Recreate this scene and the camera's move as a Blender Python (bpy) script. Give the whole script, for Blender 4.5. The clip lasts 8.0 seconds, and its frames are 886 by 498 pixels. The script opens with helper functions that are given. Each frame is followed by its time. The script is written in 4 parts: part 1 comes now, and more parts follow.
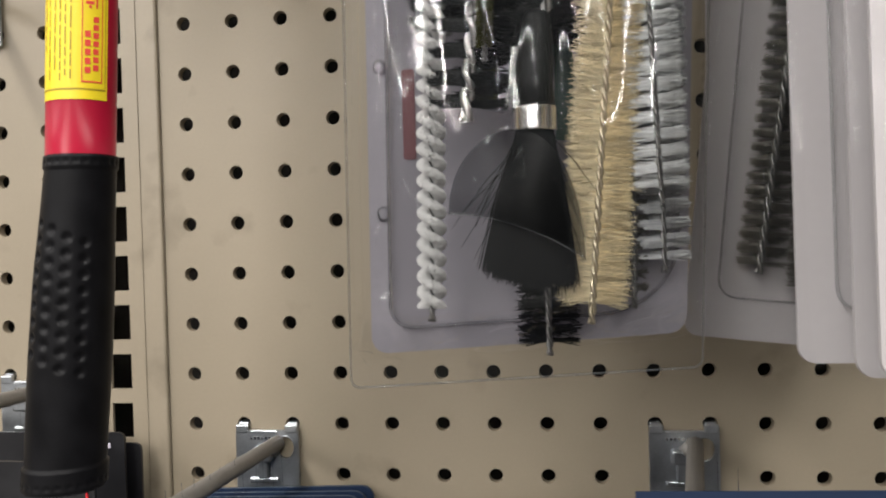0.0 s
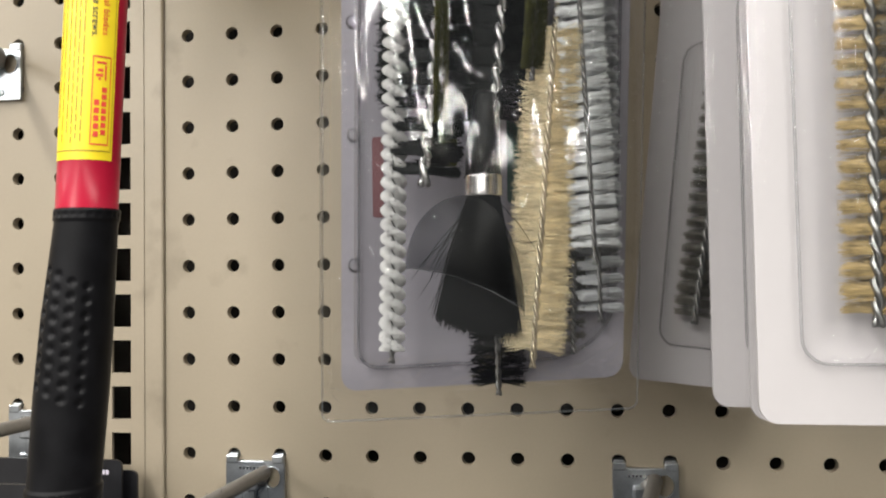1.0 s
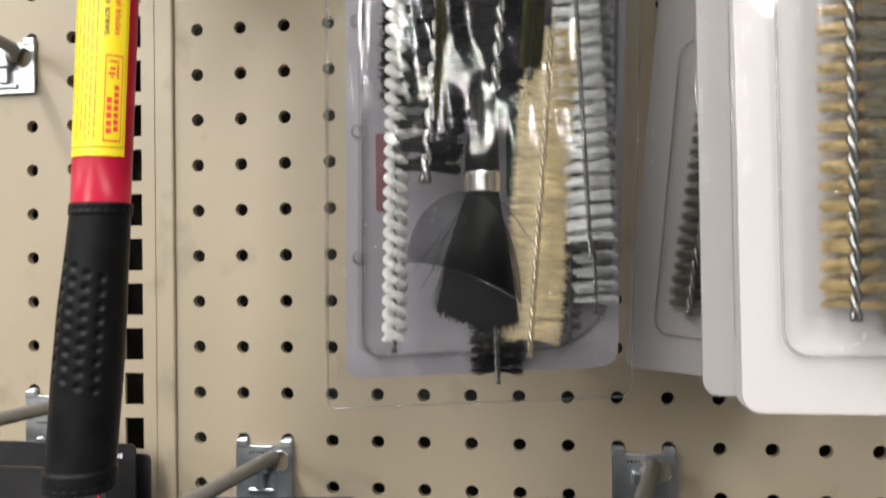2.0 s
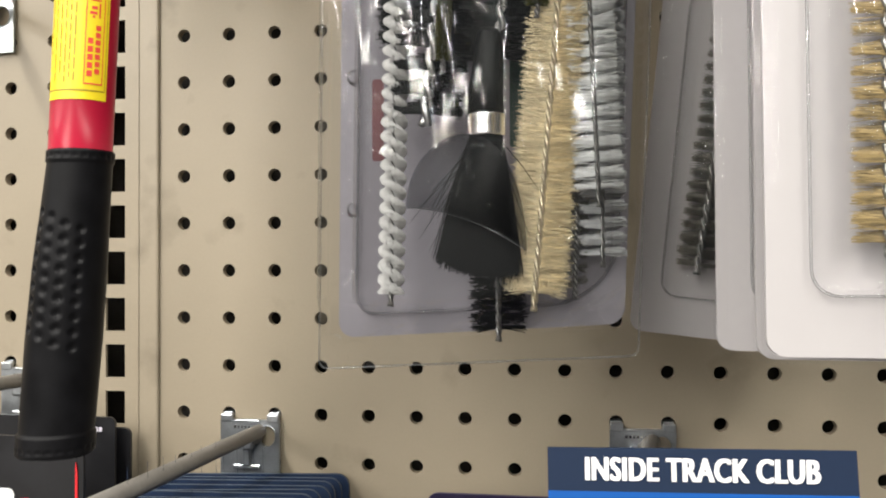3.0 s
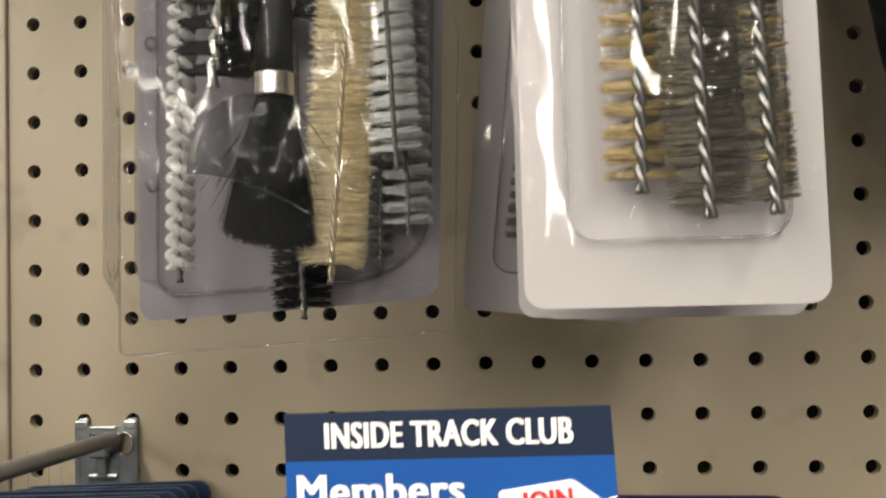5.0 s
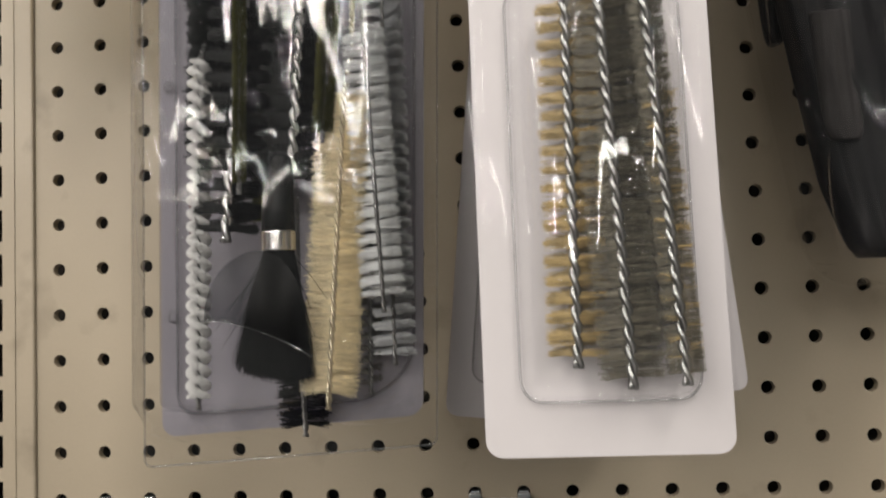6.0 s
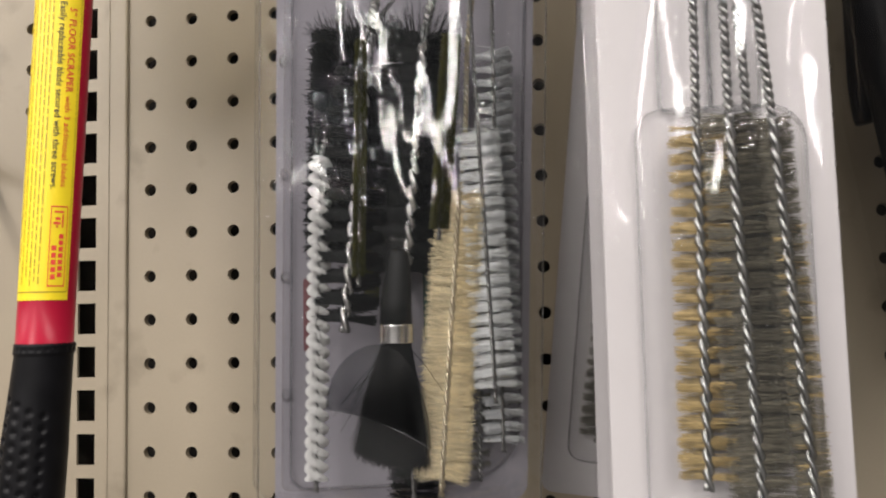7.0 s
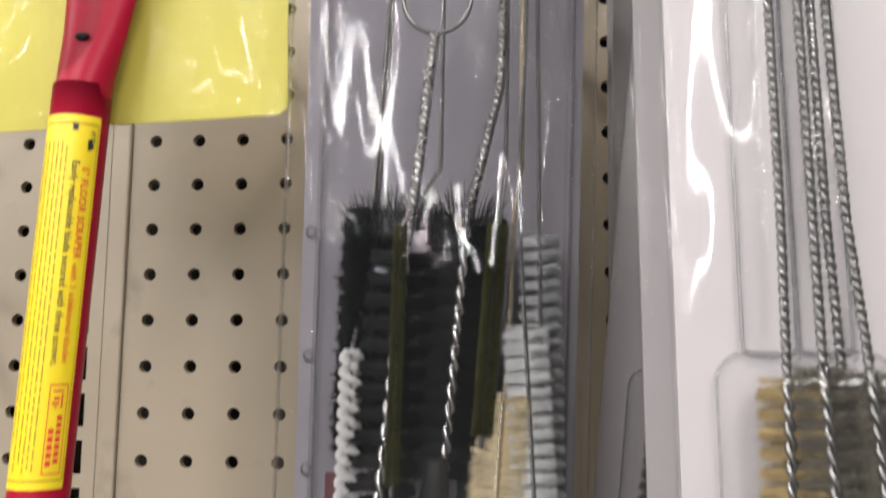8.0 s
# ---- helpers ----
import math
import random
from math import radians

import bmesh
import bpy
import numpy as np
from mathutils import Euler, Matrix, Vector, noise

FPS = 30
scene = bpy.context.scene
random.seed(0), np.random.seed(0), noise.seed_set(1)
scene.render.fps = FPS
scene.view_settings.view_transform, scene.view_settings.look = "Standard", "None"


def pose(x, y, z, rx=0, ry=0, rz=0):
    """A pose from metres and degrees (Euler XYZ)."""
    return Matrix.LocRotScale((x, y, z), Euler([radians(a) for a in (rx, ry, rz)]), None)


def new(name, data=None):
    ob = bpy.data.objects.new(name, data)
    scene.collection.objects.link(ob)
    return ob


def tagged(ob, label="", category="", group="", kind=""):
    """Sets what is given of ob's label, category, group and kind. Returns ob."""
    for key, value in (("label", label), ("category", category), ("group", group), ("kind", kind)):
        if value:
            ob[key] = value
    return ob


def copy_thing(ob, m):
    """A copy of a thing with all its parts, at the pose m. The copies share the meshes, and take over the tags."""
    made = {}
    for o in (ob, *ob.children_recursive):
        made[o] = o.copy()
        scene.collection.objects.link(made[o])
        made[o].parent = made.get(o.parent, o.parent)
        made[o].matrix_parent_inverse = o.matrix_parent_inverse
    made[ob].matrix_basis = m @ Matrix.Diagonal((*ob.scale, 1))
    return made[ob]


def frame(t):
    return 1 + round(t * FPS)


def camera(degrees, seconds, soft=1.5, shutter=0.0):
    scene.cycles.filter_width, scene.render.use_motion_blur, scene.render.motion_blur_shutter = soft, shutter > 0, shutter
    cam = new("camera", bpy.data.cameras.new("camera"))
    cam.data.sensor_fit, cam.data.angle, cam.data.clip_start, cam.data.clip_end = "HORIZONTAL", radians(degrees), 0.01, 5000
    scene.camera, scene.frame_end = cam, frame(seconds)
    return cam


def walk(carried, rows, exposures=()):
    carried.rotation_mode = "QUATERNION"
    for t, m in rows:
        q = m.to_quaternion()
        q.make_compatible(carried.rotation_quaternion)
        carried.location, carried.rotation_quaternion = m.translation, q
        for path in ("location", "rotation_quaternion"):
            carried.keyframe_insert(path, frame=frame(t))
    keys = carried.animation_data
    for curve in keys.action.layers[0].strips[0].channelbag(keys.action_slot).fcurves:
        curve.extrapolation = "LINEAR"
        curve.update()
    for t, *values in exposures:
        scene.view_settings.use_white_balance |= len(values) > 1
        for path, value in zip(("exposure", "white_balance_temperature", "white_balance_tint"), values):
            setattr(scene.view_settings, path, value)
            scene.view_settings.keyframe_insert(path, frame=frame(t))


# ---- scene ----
cam = camera(57.14, 8.0, soft=2.0, shutter=0.3)
ROWS = [
    (0.0, 0.1791, -0.3945, 1.3920, 89.11, 1.62, 7.16),
    (0.5, 0.1907, -0.4077, 1.3907, 91.02, 0.54, 6.95),
    (1.0, 0.1991, -0.4215, 1.3969, 91.59, 0.75, 7.94),
    (1.5, 0.2012, -0.4274, 1.4115, 91.72, 0.60, 8.13),
    (2.0, 0.2032, -0.4303, 1.3994, 90.57, 0.70, 8.58),
    (2.2, 0.2043, -0.4218, 1.3858, 90.11, 0.41, 8.37),
    (3.3, 0.1949, -0.4169, 1.3835, 90.63, 0.44, 7.22),
    (3.5, 0.1983, -0.4175, 1.3841, 90.43, 0.68, 6.89),
    (4.0, 0.2071, -0.4169, 1.3644, 90.52, 0.44, 6.17),
    (4.5, 0.2288, -0.4081, 1.3450, 91.26, 0.45, 5.46),
    (5.0, 0.2438, -0.3955, 1.3675, 92.00, 1.48, 5.05),
    (5.2, 0.2487, -0.3990, 1.3723, 92.34, 1.79, 4.90),
    (6.3, 0.2559, -0.4516, 1.4170, 93.86, 2.55, 5.66),
    (6.5, 0.2542, -0.4593, 1.4269, 93.60, 2.44, 6.16),
    (7.0, 0.2289, -0.4507, 1.4338, 93.76, 1.16, 7.16),
    (7.5, 0.2097, -0.4386, 1.4496, 94.83, 0.14, 6.31),
    (7.8, 0.2038, -0.4325, 1.4656, 96.28, -0.15, 5.59),
    (8.0, 0.2047, -0.4358, 1.4864, 97.20, -0.19, 5.25),
]
EXPOSURES = [
    (0.0, -0.78, 6500, 11), (0.5, -0.44, 6500, 10), (1.0, -0.49, 6500, 9), (1.5, -0.14, 6500, 10), (2.0, -0.43, 6500, 9),
    (3.5, -0.44, 6700, 8), (4.0, -0.46, 6750, 7), (4.5, -1.10, 7100, 7), (5.0, -0.81, 7150, 9),
    (6.5, -0.80, 6600, 12), (7.0, -0.77, 6600, 13), (7.5, -0.64, 6550, 13), (8.0, -0.73, 6450, 14),
]
walk(cam, [(t, pose(x, y, z, rx, ry, rz)) for t, x, y, z, rx, ry, rz in ROWS], EXPOSURES)

# ---- light: a store aisle with ceiling tube fixtures ----
world = bpy.data.worlds.new("store_world")
scene.world = world
world.use_nodes = True
world.node_tree.nodes["Background"].inputs[0].default_value = (0.9, 0.95, 1.0, 1)
world.node_tree.nodes["Background"].inputs[1].default_value = 0.15


def strip_lamp(x, y, z, sx, sy, watts, rz=0):
    lamp = bpy.data.lights.new("ceiling_tube", "AREA")
    lamp.shape, lamp.size, lamp.size_y, lamp.energy = "RECTANGLE", sx, sy, watts
    lamp.color = (1.0, 0.97, 0.925)
    ob = new("ceiling_tube", lamp)
    ob.matrix_world = pose(x, y, z, 0, 0, rz)


# rows of fixtures running across the aisle, towards the shelf
for lx in (-4.6, -2.7, -0.8, 1.1):
    strip_lamp(lx, -6.4, 3.05, 0.14, 11.8, 580)

# ---- materials ----


def node_mat(name):
    m = bpy.data.materials.new(name)
    m.use_nodes = True
    return m, m.node_tree, m.node_tree.nodes["Principled BSDF"]


def mat(name, rgb, rough=0.5, metal=0.0, vary=0.08, big=18.0, fine=400.0, bump=0.05, dist=0.0005, coat=0.0, wear=None, spec=0.5, island=0.0):
    """A surface with two scales of variation: blotches and fine grain."""
    m, nt, b = node_mat(name)
    n, l = nt.nodes, nt.links
    tc = n.new("ShaderNodeTexCoord")
    n1, n2 = n.new("ShaderNodeTexNoise"), n.new("ShaderNodeTexNoise")
    n1.inputs["Scale"].default_value, n2.inputs["Scale"].default_value = big, fine
    n1.inputs["Detail"].default_value = 6
    for t in (n1, n2):
        l.new(tc.outputs["Object"], t.inputs["Vector"])
    add = n.new("ShaderNodeMath")
    add.operation = "MULTIPLY_ADD"
    l.new(n2.outputs["Fac"], add.inputs[0])
    add.inputs[1].default_value = 0.4
    l.new(n1.outputs["Fac"], add.inputs[2])
    ramp = n.new("ShaderNodeMapRange")
    ramp.inputs[1].default_value, ramp.inputs[2].default_value = 0.4, 1.0
    ramp.inputs[3].default_value, ramp.inputs[4].default_value = 1 - vary * 1.5, 1 + vary
    l.new(add.outputs[0], ramp.inputs[0])
    tone = ramp.outputs[0]
    if island:
        geo, ir, mm = n.new("ShaderNodeNewGeometry"), n.new("ShaderNodeMapRange"), n.new("ShaderNodeMath")
        ir.inputs[3].default_value, ir.inputs[4].default_value = 1 - island, 1 + island
        mm.operation = "MULTIPLY"
        l.new(geo.outputs["Random Per Island"], ir.inputs[0])
        l.new(ir.outputs[0], mm.inputs[0])
        l.new(tone, mm.inputs[1])
        tone = mm.outputs[0]
    mul = n.new("ShaderNodeVectorMath")
    mul.operation = "SCALE"
    mul.inputs[0].default_value = rgb
    l.new(tone, mul.inputs["Scale"])
    if wear:
        wn = n.new("ShaderNodeTexNoise")
        wn.inputs["Scale"].default_value, wn.inputs["Detail"].default_value = wear[1], 8
        l.new(tc.outputs["Object"], wn.inputs["Vector"])
        wr = n.new("ShaderNodeMapRange")
        wr.inputs[1].default_value, wr.inputs[2].default_value = wear[2], wear[2] + 0.12
        l.new(wn.outputs["Fac"], wr.inputs[0])
        mix = n.new("ShaderNodeMix")
        mix.data_type = "RGBA"
        l.new(wr.outputs[0], mix.inputs["Factor"])
        l.new(mul.outputs[0], mix.inputs["A"])
        mix.inputs["B"].default_value = (*wear[0], 1)
        l.new(mix.outputs["Result"], b.inputs["Base Color"])
    else:
        l.new(mul.outputs[0], b.inputs["Base Color"])
    rr = n.new("ShaderNodeMapRange")
    rr.inputs[3].default_value, rr.inputs[4].default_value = max(0.02, rough - 0.08), min(1, rough + 0.08)
    l.new(n1.outputs["Fac"], rr.inputs[0])
    l.new(rr.outputs[0], b.inputs["Roughness"])
    b.inputs["Metallic"].default_value = metal
    b.inputs["Coat Weight"].default_value = coat
    b.inputs["Specular IOR Level"].default_value = spec
    bp = n.new("ShaderNodeBump")
    bp.inputs["Strength"].default_value, bp.inputs["Distance"].default_value = bump, dist
    l.new(add.outputs[0], bp.inputs["Height"])
    l.new(bp.outputs["Normal"], b.inputs["Normal"])
    return m


def clear(name, tint=(0.95, 0.95, 0.96), rough=0.03, gloss=1.0, ripple=30.0, swell=0.0006, crease=0.0004, width=0.03, haze=0.0, stretch=(1, 1, 0.15)):
    """Thin clear film: see-through with a Fresnel gloss, a slight swell and long sharp creases."""
    m, nt, b = node_mat(name)
    n, l = nt.nodes, nt.links
    n.remove(b)
    out = n["Material Output"]
    tc, mp = n.new("ShaderNodeTexCoord"), n.new("ShaderNodeMapping")
    mp.inputs["Scale"].default_value = stretch
    l.new(tc.outputs["Object"], mp.inputs["Vector"])
    no = n.new("ShaderNodeTexNoise")
    no.inputs["Scale"].default_value, no.inputs["Detail"].default_value = ripple, 1.0
    no.inputs["Distortion"].default_value = 0.5
    l.new(mp.outputs[0], no.inputs["Vector"])
    soft_bump = n.new("ShaderNodeBump")
    soft_bump.inputs["Strength"].default_value, soft_bump.inputs["Distance"].default_value = 1.0, swell
    l.new(no.outputs["Fac"], soft_bump.inputs["Height"])
    # a crease runs where the noise passes its middle value
    mid, ab, line = n.new("ShaderNodeMath"), n.new("ShaderNodeMath"), n.new("ShaderNodeMapRange")
    mid.operation, ab.operation, line.interpolation_type = "SUBTRACT", "ABSOLUTE", "SMOOTHSTEP"
    mid.inputs[1].default_value = 0.5
    l.new(no.outputs["Fac"], mid.inputs[0])
    l.new(mid.outputs[0], ab.inputs[0])
    l.new(ab.outputs[0], line.inputs[0])
    line.inputs[2].default_value = width
    bp = n.new("ShaderNodeBump")
    bp.inputs["Strength"].default_value, bp.inputs["Distance"].default_value = 1.0, crease
    l.new(line.outputs[0], bp.inputs["Height"])
    l.new(soft_bump.outputs[0], bp.inputs["Normal"])
    tr, gl, fr, mx = n.new("ShaderNodeBsdfTransparent"), n.new("ShaderNodeBsdfGlossy"), n.new("ShaderNodeFresnel"), n.new("ShaderNodeMixShader")
    tr.inputs[0].default_value = (*tint, 1)
    gl.inputs["Roughness"].default_value = rough
    fr.inputs["IOR"].default_value = 1.5
    l.new(bp.outputs[0], gl.inputs["Normal"])
    l.new(bp.outputs[0], fr.inputs["Normal"])
    k = n.new("ShaderNodeMath")
    k.operation = "MULTIPLY"
    k.inputs[1].default_value = gloss
    l.new(fr.outputs[0], k.inputs[0])
    l.new(k.outputs[0], mx.inputs[0])
    first = tr
    if haze:
        df, hm = n.new("ShaderNodeBsdfDiffuse"), n.new("ShaderNodeMixShader")
        df.inputs[0].default_value = (0.74, 0.80, 0.86, 1)
        hm.inputs[0].default_value = haze
        l.new(tr.outputs[0], hm.inputs[1])
        l.new(df.outputs[0], hm.inputs[2])
        first = hm
    l.new(first.outputs[0], mx.inputs[1])
    l.new(gl.outputs[0], mx.inputs[2])
    l.new(mx.outputs[0], out.inputs["Surface"])
    return m


M_BOARD = mat("beige_enamel", (0.290, 0.245, 0.180), 0.42, vary=0.05, big=9, fine=700, bump=0.08, dist=0.0002, wear=((0.215, 0.18, 0.13), 26.0, 0.60))
M_UPRIGHT = mat("beige_steel_paint", (0.30, 0.255, 0.19), 0.36, vary=0.05, big=14, fine=500, bump=0.05, dist=0.0002, wear=((0.225, 0.19, 0.14), 30.0, 0.60))
# Near-black colour standing in for shade behind the board.
M_SHADE = mat("cavity_shade", (0.035, 0.03, 0.026), 0.8, vary=0.3)
M_ZINC = mat("zinc_plate", (0.50, 0.53, 0.56), 0.32, 0.95, vary=0.18, big=90, fine=900, bump=0.1)
M_ROD = mat("grey_hook_coating", (0.26, 0.25, 0.235), 0.5, 0.3, vary=0.12, big=80)
M_RED = mat("red_enamel", (0.30, 0.007, 0.026), 0.34, vary=0.03, big=50, coat=0.0, bump=0.02, spec=0.16)
M_YELLOW = mat("yellow_label", (0.78, 0.60, 0.018), 0.4, vary=0.05, big=60)
M_YCARD = mat("yellow_card", (0.60, 0.545, 0.085), 0.5, vary=0.08, big=20)
M_RUBBER = mat("black_rubber", (0.006, 0.006, 0.007), 0.42, vary=0.3, big=120, fine=900, bump=0.12, spec=0.12)
M_INKR = mat("red_ink", (0.62, 0.05, 0.03), 0.5, vary=0.05)
M_PRINTR = mat("dull_red_print", (0.13, 0.035, 0.042), 0.5, vary=0.1)
M_PRINTG = mat("dark_green_print", (0.012, 0.05, 0.035), 0.5, vary=0.1)
M_INKK = mat("black_ink", (0.02, 0.02, 0.02), 0.5, vary=0.1)
M_FAINT = mat("faded_grey_ink", (0.40, 0.36, 0.29), 0.6, vary=0.2)
M_INKO = mat("olive_ink", (0.34, 0.24, 0.01), 0.5, vary=0.1)
M_CARDW = mat("white_card", (0.375, 0.358, 0.362), 0.5, vary=0.03, big=25, spec=0.3)
M_CARDG = mat("grey_lilac_card", (0.250, 0.238, 0.266), 0.5, vary=0.08, big=22, spec=0.15)
M_NAVY = mat("navy_card", (0.010, 0.022, 0.056), 0.5, vary=0.25, big=40, spec=0.3)
M_NAVYE = mat("navy_card_edge", (0.040, 0.062, 0.095), 0.6, vary=0.2, big=300)
M_PURPLE = mat("dark_purple_card", (0.013, 0.009, 0.034), 0.5, vary=0.25, big=40, spec=0.3)
M_PURPLEE = mat("purple_card_edge", (0.06, 0.045, 0.09), 0.6, vary=0.3, big=300)
M_PANEL = mat("lilac_white_print", (0.62, 0.58, 0.68), 0.5, vary=0.05)
M_GOODS = mat("black_cloth", (0.006, 0.006, 0.007), 0.6, vary=0.3, big=60, bump=0.5, spec=0.15)
M_GOODS2 = mat("charcoal_cloth", (0.030, 0.028, 0.028), 0.7, vary=0.25, big=60, bump=0.4, spec=0.15)
M_BLACKC = mat("black_card", (0.010, 0.010, 0.012), 0.35, vary=0.25, big=50)
M_SIGNN = mat("sign_navy", (0.008, 0.018, 0.045), 0.55, vary=0.06, spec=0.25)
M_SIGNB = mat("sign_blue", (0.003, 0.072, 0.30), 0.55, vary=0.04, spec=0.25)
M_SIGNW = mat("sign_white", (0.85, 0.85, 0.85), 0.45, vary=0.02)
M_SIGNR = mat("sign_red", (0.72, 0.02, 0.03), 0.45, vary=0.03)
M_CREAM = mat("cream_label", (0.70, 0.64, 0.50), 0.5, vary=0.04)
M_WIRE = mat("twisted_steel_wire", (0.22, 0.22, 0.215), 0.36, 1.0, vary=0.15, big=200)
# Same twisted wire, colour lightened so glints among black bristles show.
M_WIREB = mat("glint_steel_wire", (0.42, 0.42, 0.41), 0.28, 1.0, vary=0.15, big=200)
M_WIRET = mat("straw_coloured_wire", (0.50, 0.44, 0.32), 0.34, 0.8, vary=0.15, big=200)
M_ALU = mat("aluminium_ferrule", (0.80, 0.80, 0.79), 0.22, 1.0, vary=0.08, big=150)
M_NYLW = mat("white_nylon", (0.64, 0.64, 0.63), 0.4, vary=0.04, big=150)
M_NYLC = mat("clear_nylon", (0.76, 0.78, 0.78), 0.3, vary=0.08, big=150, island=0.2)


def see_through(m, amount):
    """Let part of the light pass a thin plastic bristle."""
    nt = m.node_tree
    n, l = nt.nodes, nt.links
    tr, mx = n.new("ShaderNodeBsdfTransparent"), n.new("ShaderNodeMixShader")
    mx.inputs[0].default_value = amount
    l.new(n["Principled BSDF"].outputs[0], mx.inputs[1])
    l.new(tr.outputs[0], mx.inputs[2])
    l.new(mx.outputs[0], n["Material Output"].inputs["Surface"])
    return m


M_NYLC = see_through(M_NYLC, 0.18)
M_NYLL = see_through(mat("clear_coarse_nylon", (0.66, 0.68, 0.69), 0.3, vary=0.08, big=150, island=0.2), 0.42)
M_TAN = mat("tan_bristle", (0.72, 0.62, 0.40), 0.5, vary=0.15, big=160, island=0.35)
M_BLK = mat("black_bristle", (0.005, 0.006, 0.006), 0.45, vary=0.3, big=160, spec=0.15)
M_OLIVE = mat("olive_bristle", (0.055, 0.055, 0.010), 0.55, vary=0.3, big=160, spec=0.2)
M_BRASS = mat("brass_bristle", (0.27, 0.195, 0.080), 0.55, 0.0, vary=0.25, big=300, island=0.45)
M_STEEL = mat("steel_bristle", (0.105, 0.094, 0.068), 0.5, 0.3, vary=0.3, big=300, island=0.6)
M_DARKBRISTLE = mat("dark_steel_bristle", (0.10, 0.095, 0.08), 0.45, 0.5, vary=0.3, big=300)
M_HANDLE = mat("black_plastic_handle", (0.010, 0.011, 0.011), 0.5, vary=0.2, big=100, spec=0.2)
M_FLOOR = mat("store_floor", (0.13, 0.125, 0.12), 0.5, vary=0.1, big=3)
M_CEIL = mat("store_ceiling", (0.22, 0.22, 0.22), 0.8, vary=0.05, big=2)
M_FAR = mat("dark_shell_wall", (0.08, 0.075, 0.07), 0.7, vary=0.5, big=2.5)
M_BAG = clear("clear_bag", (0.97, 0.97, 0.97), 0.025, 0.44, 60, 0.0013, 0.0004, 0.03, haze=0.003, stretch=(1, 1, 0.20))
M_GOODSBAG = clear("clear_goods_bag", (0.94, 0.935, 0.93), 0.05, 0.6, 40, 0.0040, 0.0009, 0.03, haze=0.008, stretch=(1, 1, 0.15))
M_BLISTER = clear("clear_blister", (0.965, 0.965, 0.97), 0.03, 0.36, 48, 0.0006, 0.0003, 0.025, haze=0.003, stretch=(1, 1, 0.14))
M_BLISTER2 = clear("clear_card_blister", (0.985, 0.985, 0.985), 0.03, 0.6, 40, 0.0008, 0.0003, 0.02, haze=0.01)
M_RIM = clear("clear_moulded_rim", (0.94, 0.94, 0.94), 0.06, 1.2, 40, 0.0002, 0.0, haze=0.05)
# Grey tint paints in the dark hair mirrored and magnified by the dome.
M_DOME = clear("reflection_tinted_dome", (0.40, 0.41, 0.42), 0.30, 0.15, 18, 0.0002, 0.0)
M_DOMERIM = clear("clear_dome_rim", (0.9, 0.9, 0.9), 0.08, 1.0, 40, 0.0002, 0.0, haze=0.02)
M_FILM = clear("clear_sealed_film", (0.99, 0.99, 0.99), 0.04, 0.5, 22, 0.0006, 0.0003, 0.02)
M_HOLDER = clear("clear_label_holder", (0.93, 0.93, 0.92), 0.08, 1.0, 30, 0.0002, 0.0, haze=0.05)

# ---- mesh helpers ----
PITCH, ROW0 = 0.0254, 1.30


def link_mesh(name, verts, faces, material, parent=None, smooth=False, label=""):
    me = bpy.data.meshes.new(name)
    me.from_pydata(verts, [], faces)
    mats = material if isinstance(material, (list, tuple)) else [material]
    for mm in mats:
        me.materials.append(mm)
    if smooth:
        me.polygons.foreach_set("use_smooth", [True] * len(me.polygons))
    me.update()
    ob = new(name, me)
    if parent:
        ob.parent = parent
    if label:
        ob["label"] = label
    return ob


def part(name, bm, material, parent, label="", smooth=False):
    me = bpy.data.meshes.new(name)
    bmesh.ops.recalc_face_normals(bm, faces=bm.faces)
    bm.to_mesh(me)
    bm.free()
    for mm in (material if isinstance(material, (list, tuple)) else [material]):
        me.materials.append(mm)
    if smooth:
        me.polygons.foreach_set("use_smooth", [True] * len(me.polygons))
    ob = new(name, me)
    if parent:
        ob.parent = parent
    if label:
        ob["label"] = label
    return ob


def thing(name, label, category, group="", at=None):
    ob = new(name)
    ob.empty_display_size = 0.01
    if at:
        ob.matrix_basis = at
    return tagged(ob, label, category, group)


def box(bm, x0, x1, y0, y1, z0, z1, bevel=0.0):
    m = Matrix.LocRotScale(((x0 + x1) / 2, (y0 + y1) / 2, (z0 + z1) / 2), None, (x1 - x0, y1 - y0, z1 - z0))
    r = bmesh.ops.create_cube(bm, size=1, matrix=m)
    if bevel:
        es = {e for v in r["verts"] for e in v.link_edges}
        bmesh.ops.bevel(bm, geom=list(es), offset=bevel, segments=2, affect="EDGES", profile=0.5)


def outline(x0, x1, z0, z1, r, n=6):
    """Corners of a rounded rectangle; r is one radius or four (bottom left, bottom right, top right, top left)."""
    rs = r if isinstance(r, (list, tuple)) else (r,) * 4
    pts = []
    for (cx, cz, sx, sz, a0), q in zip(((x0, z0, 1, 1, 180), (x1, z0, -1, 1, 270), (x1, z1, -1, -1, 0), (x0, z1, 1, -1, 90)), rs):
        for i in range(n + 1):
            a = radians(a0 + 90 * i / n)
            pts.append((cx + sx * q + q * math.cos(a), cz + sz * q + q * math.sin(a)))
    return pts


def plate(bm, pts, y0, y1, edge_index=0):
    """Extrude an outline in x, z from y0 (front) to y1 (back)."""
    f = [bm.verts.new((x, y0, z)) for x, z in pts]
    b = [bm.verts.new((x, y1, z)) for x, z in pts]
    bm.faces.new(f)
    bm.faces.new(b[::-1])
    for i in range(len(pts)):
        j = (i + 1) % len(pts)
        q = bm.faces.new((f[i], b[i], b[j], f[j]))
        q.material_index = edge_index


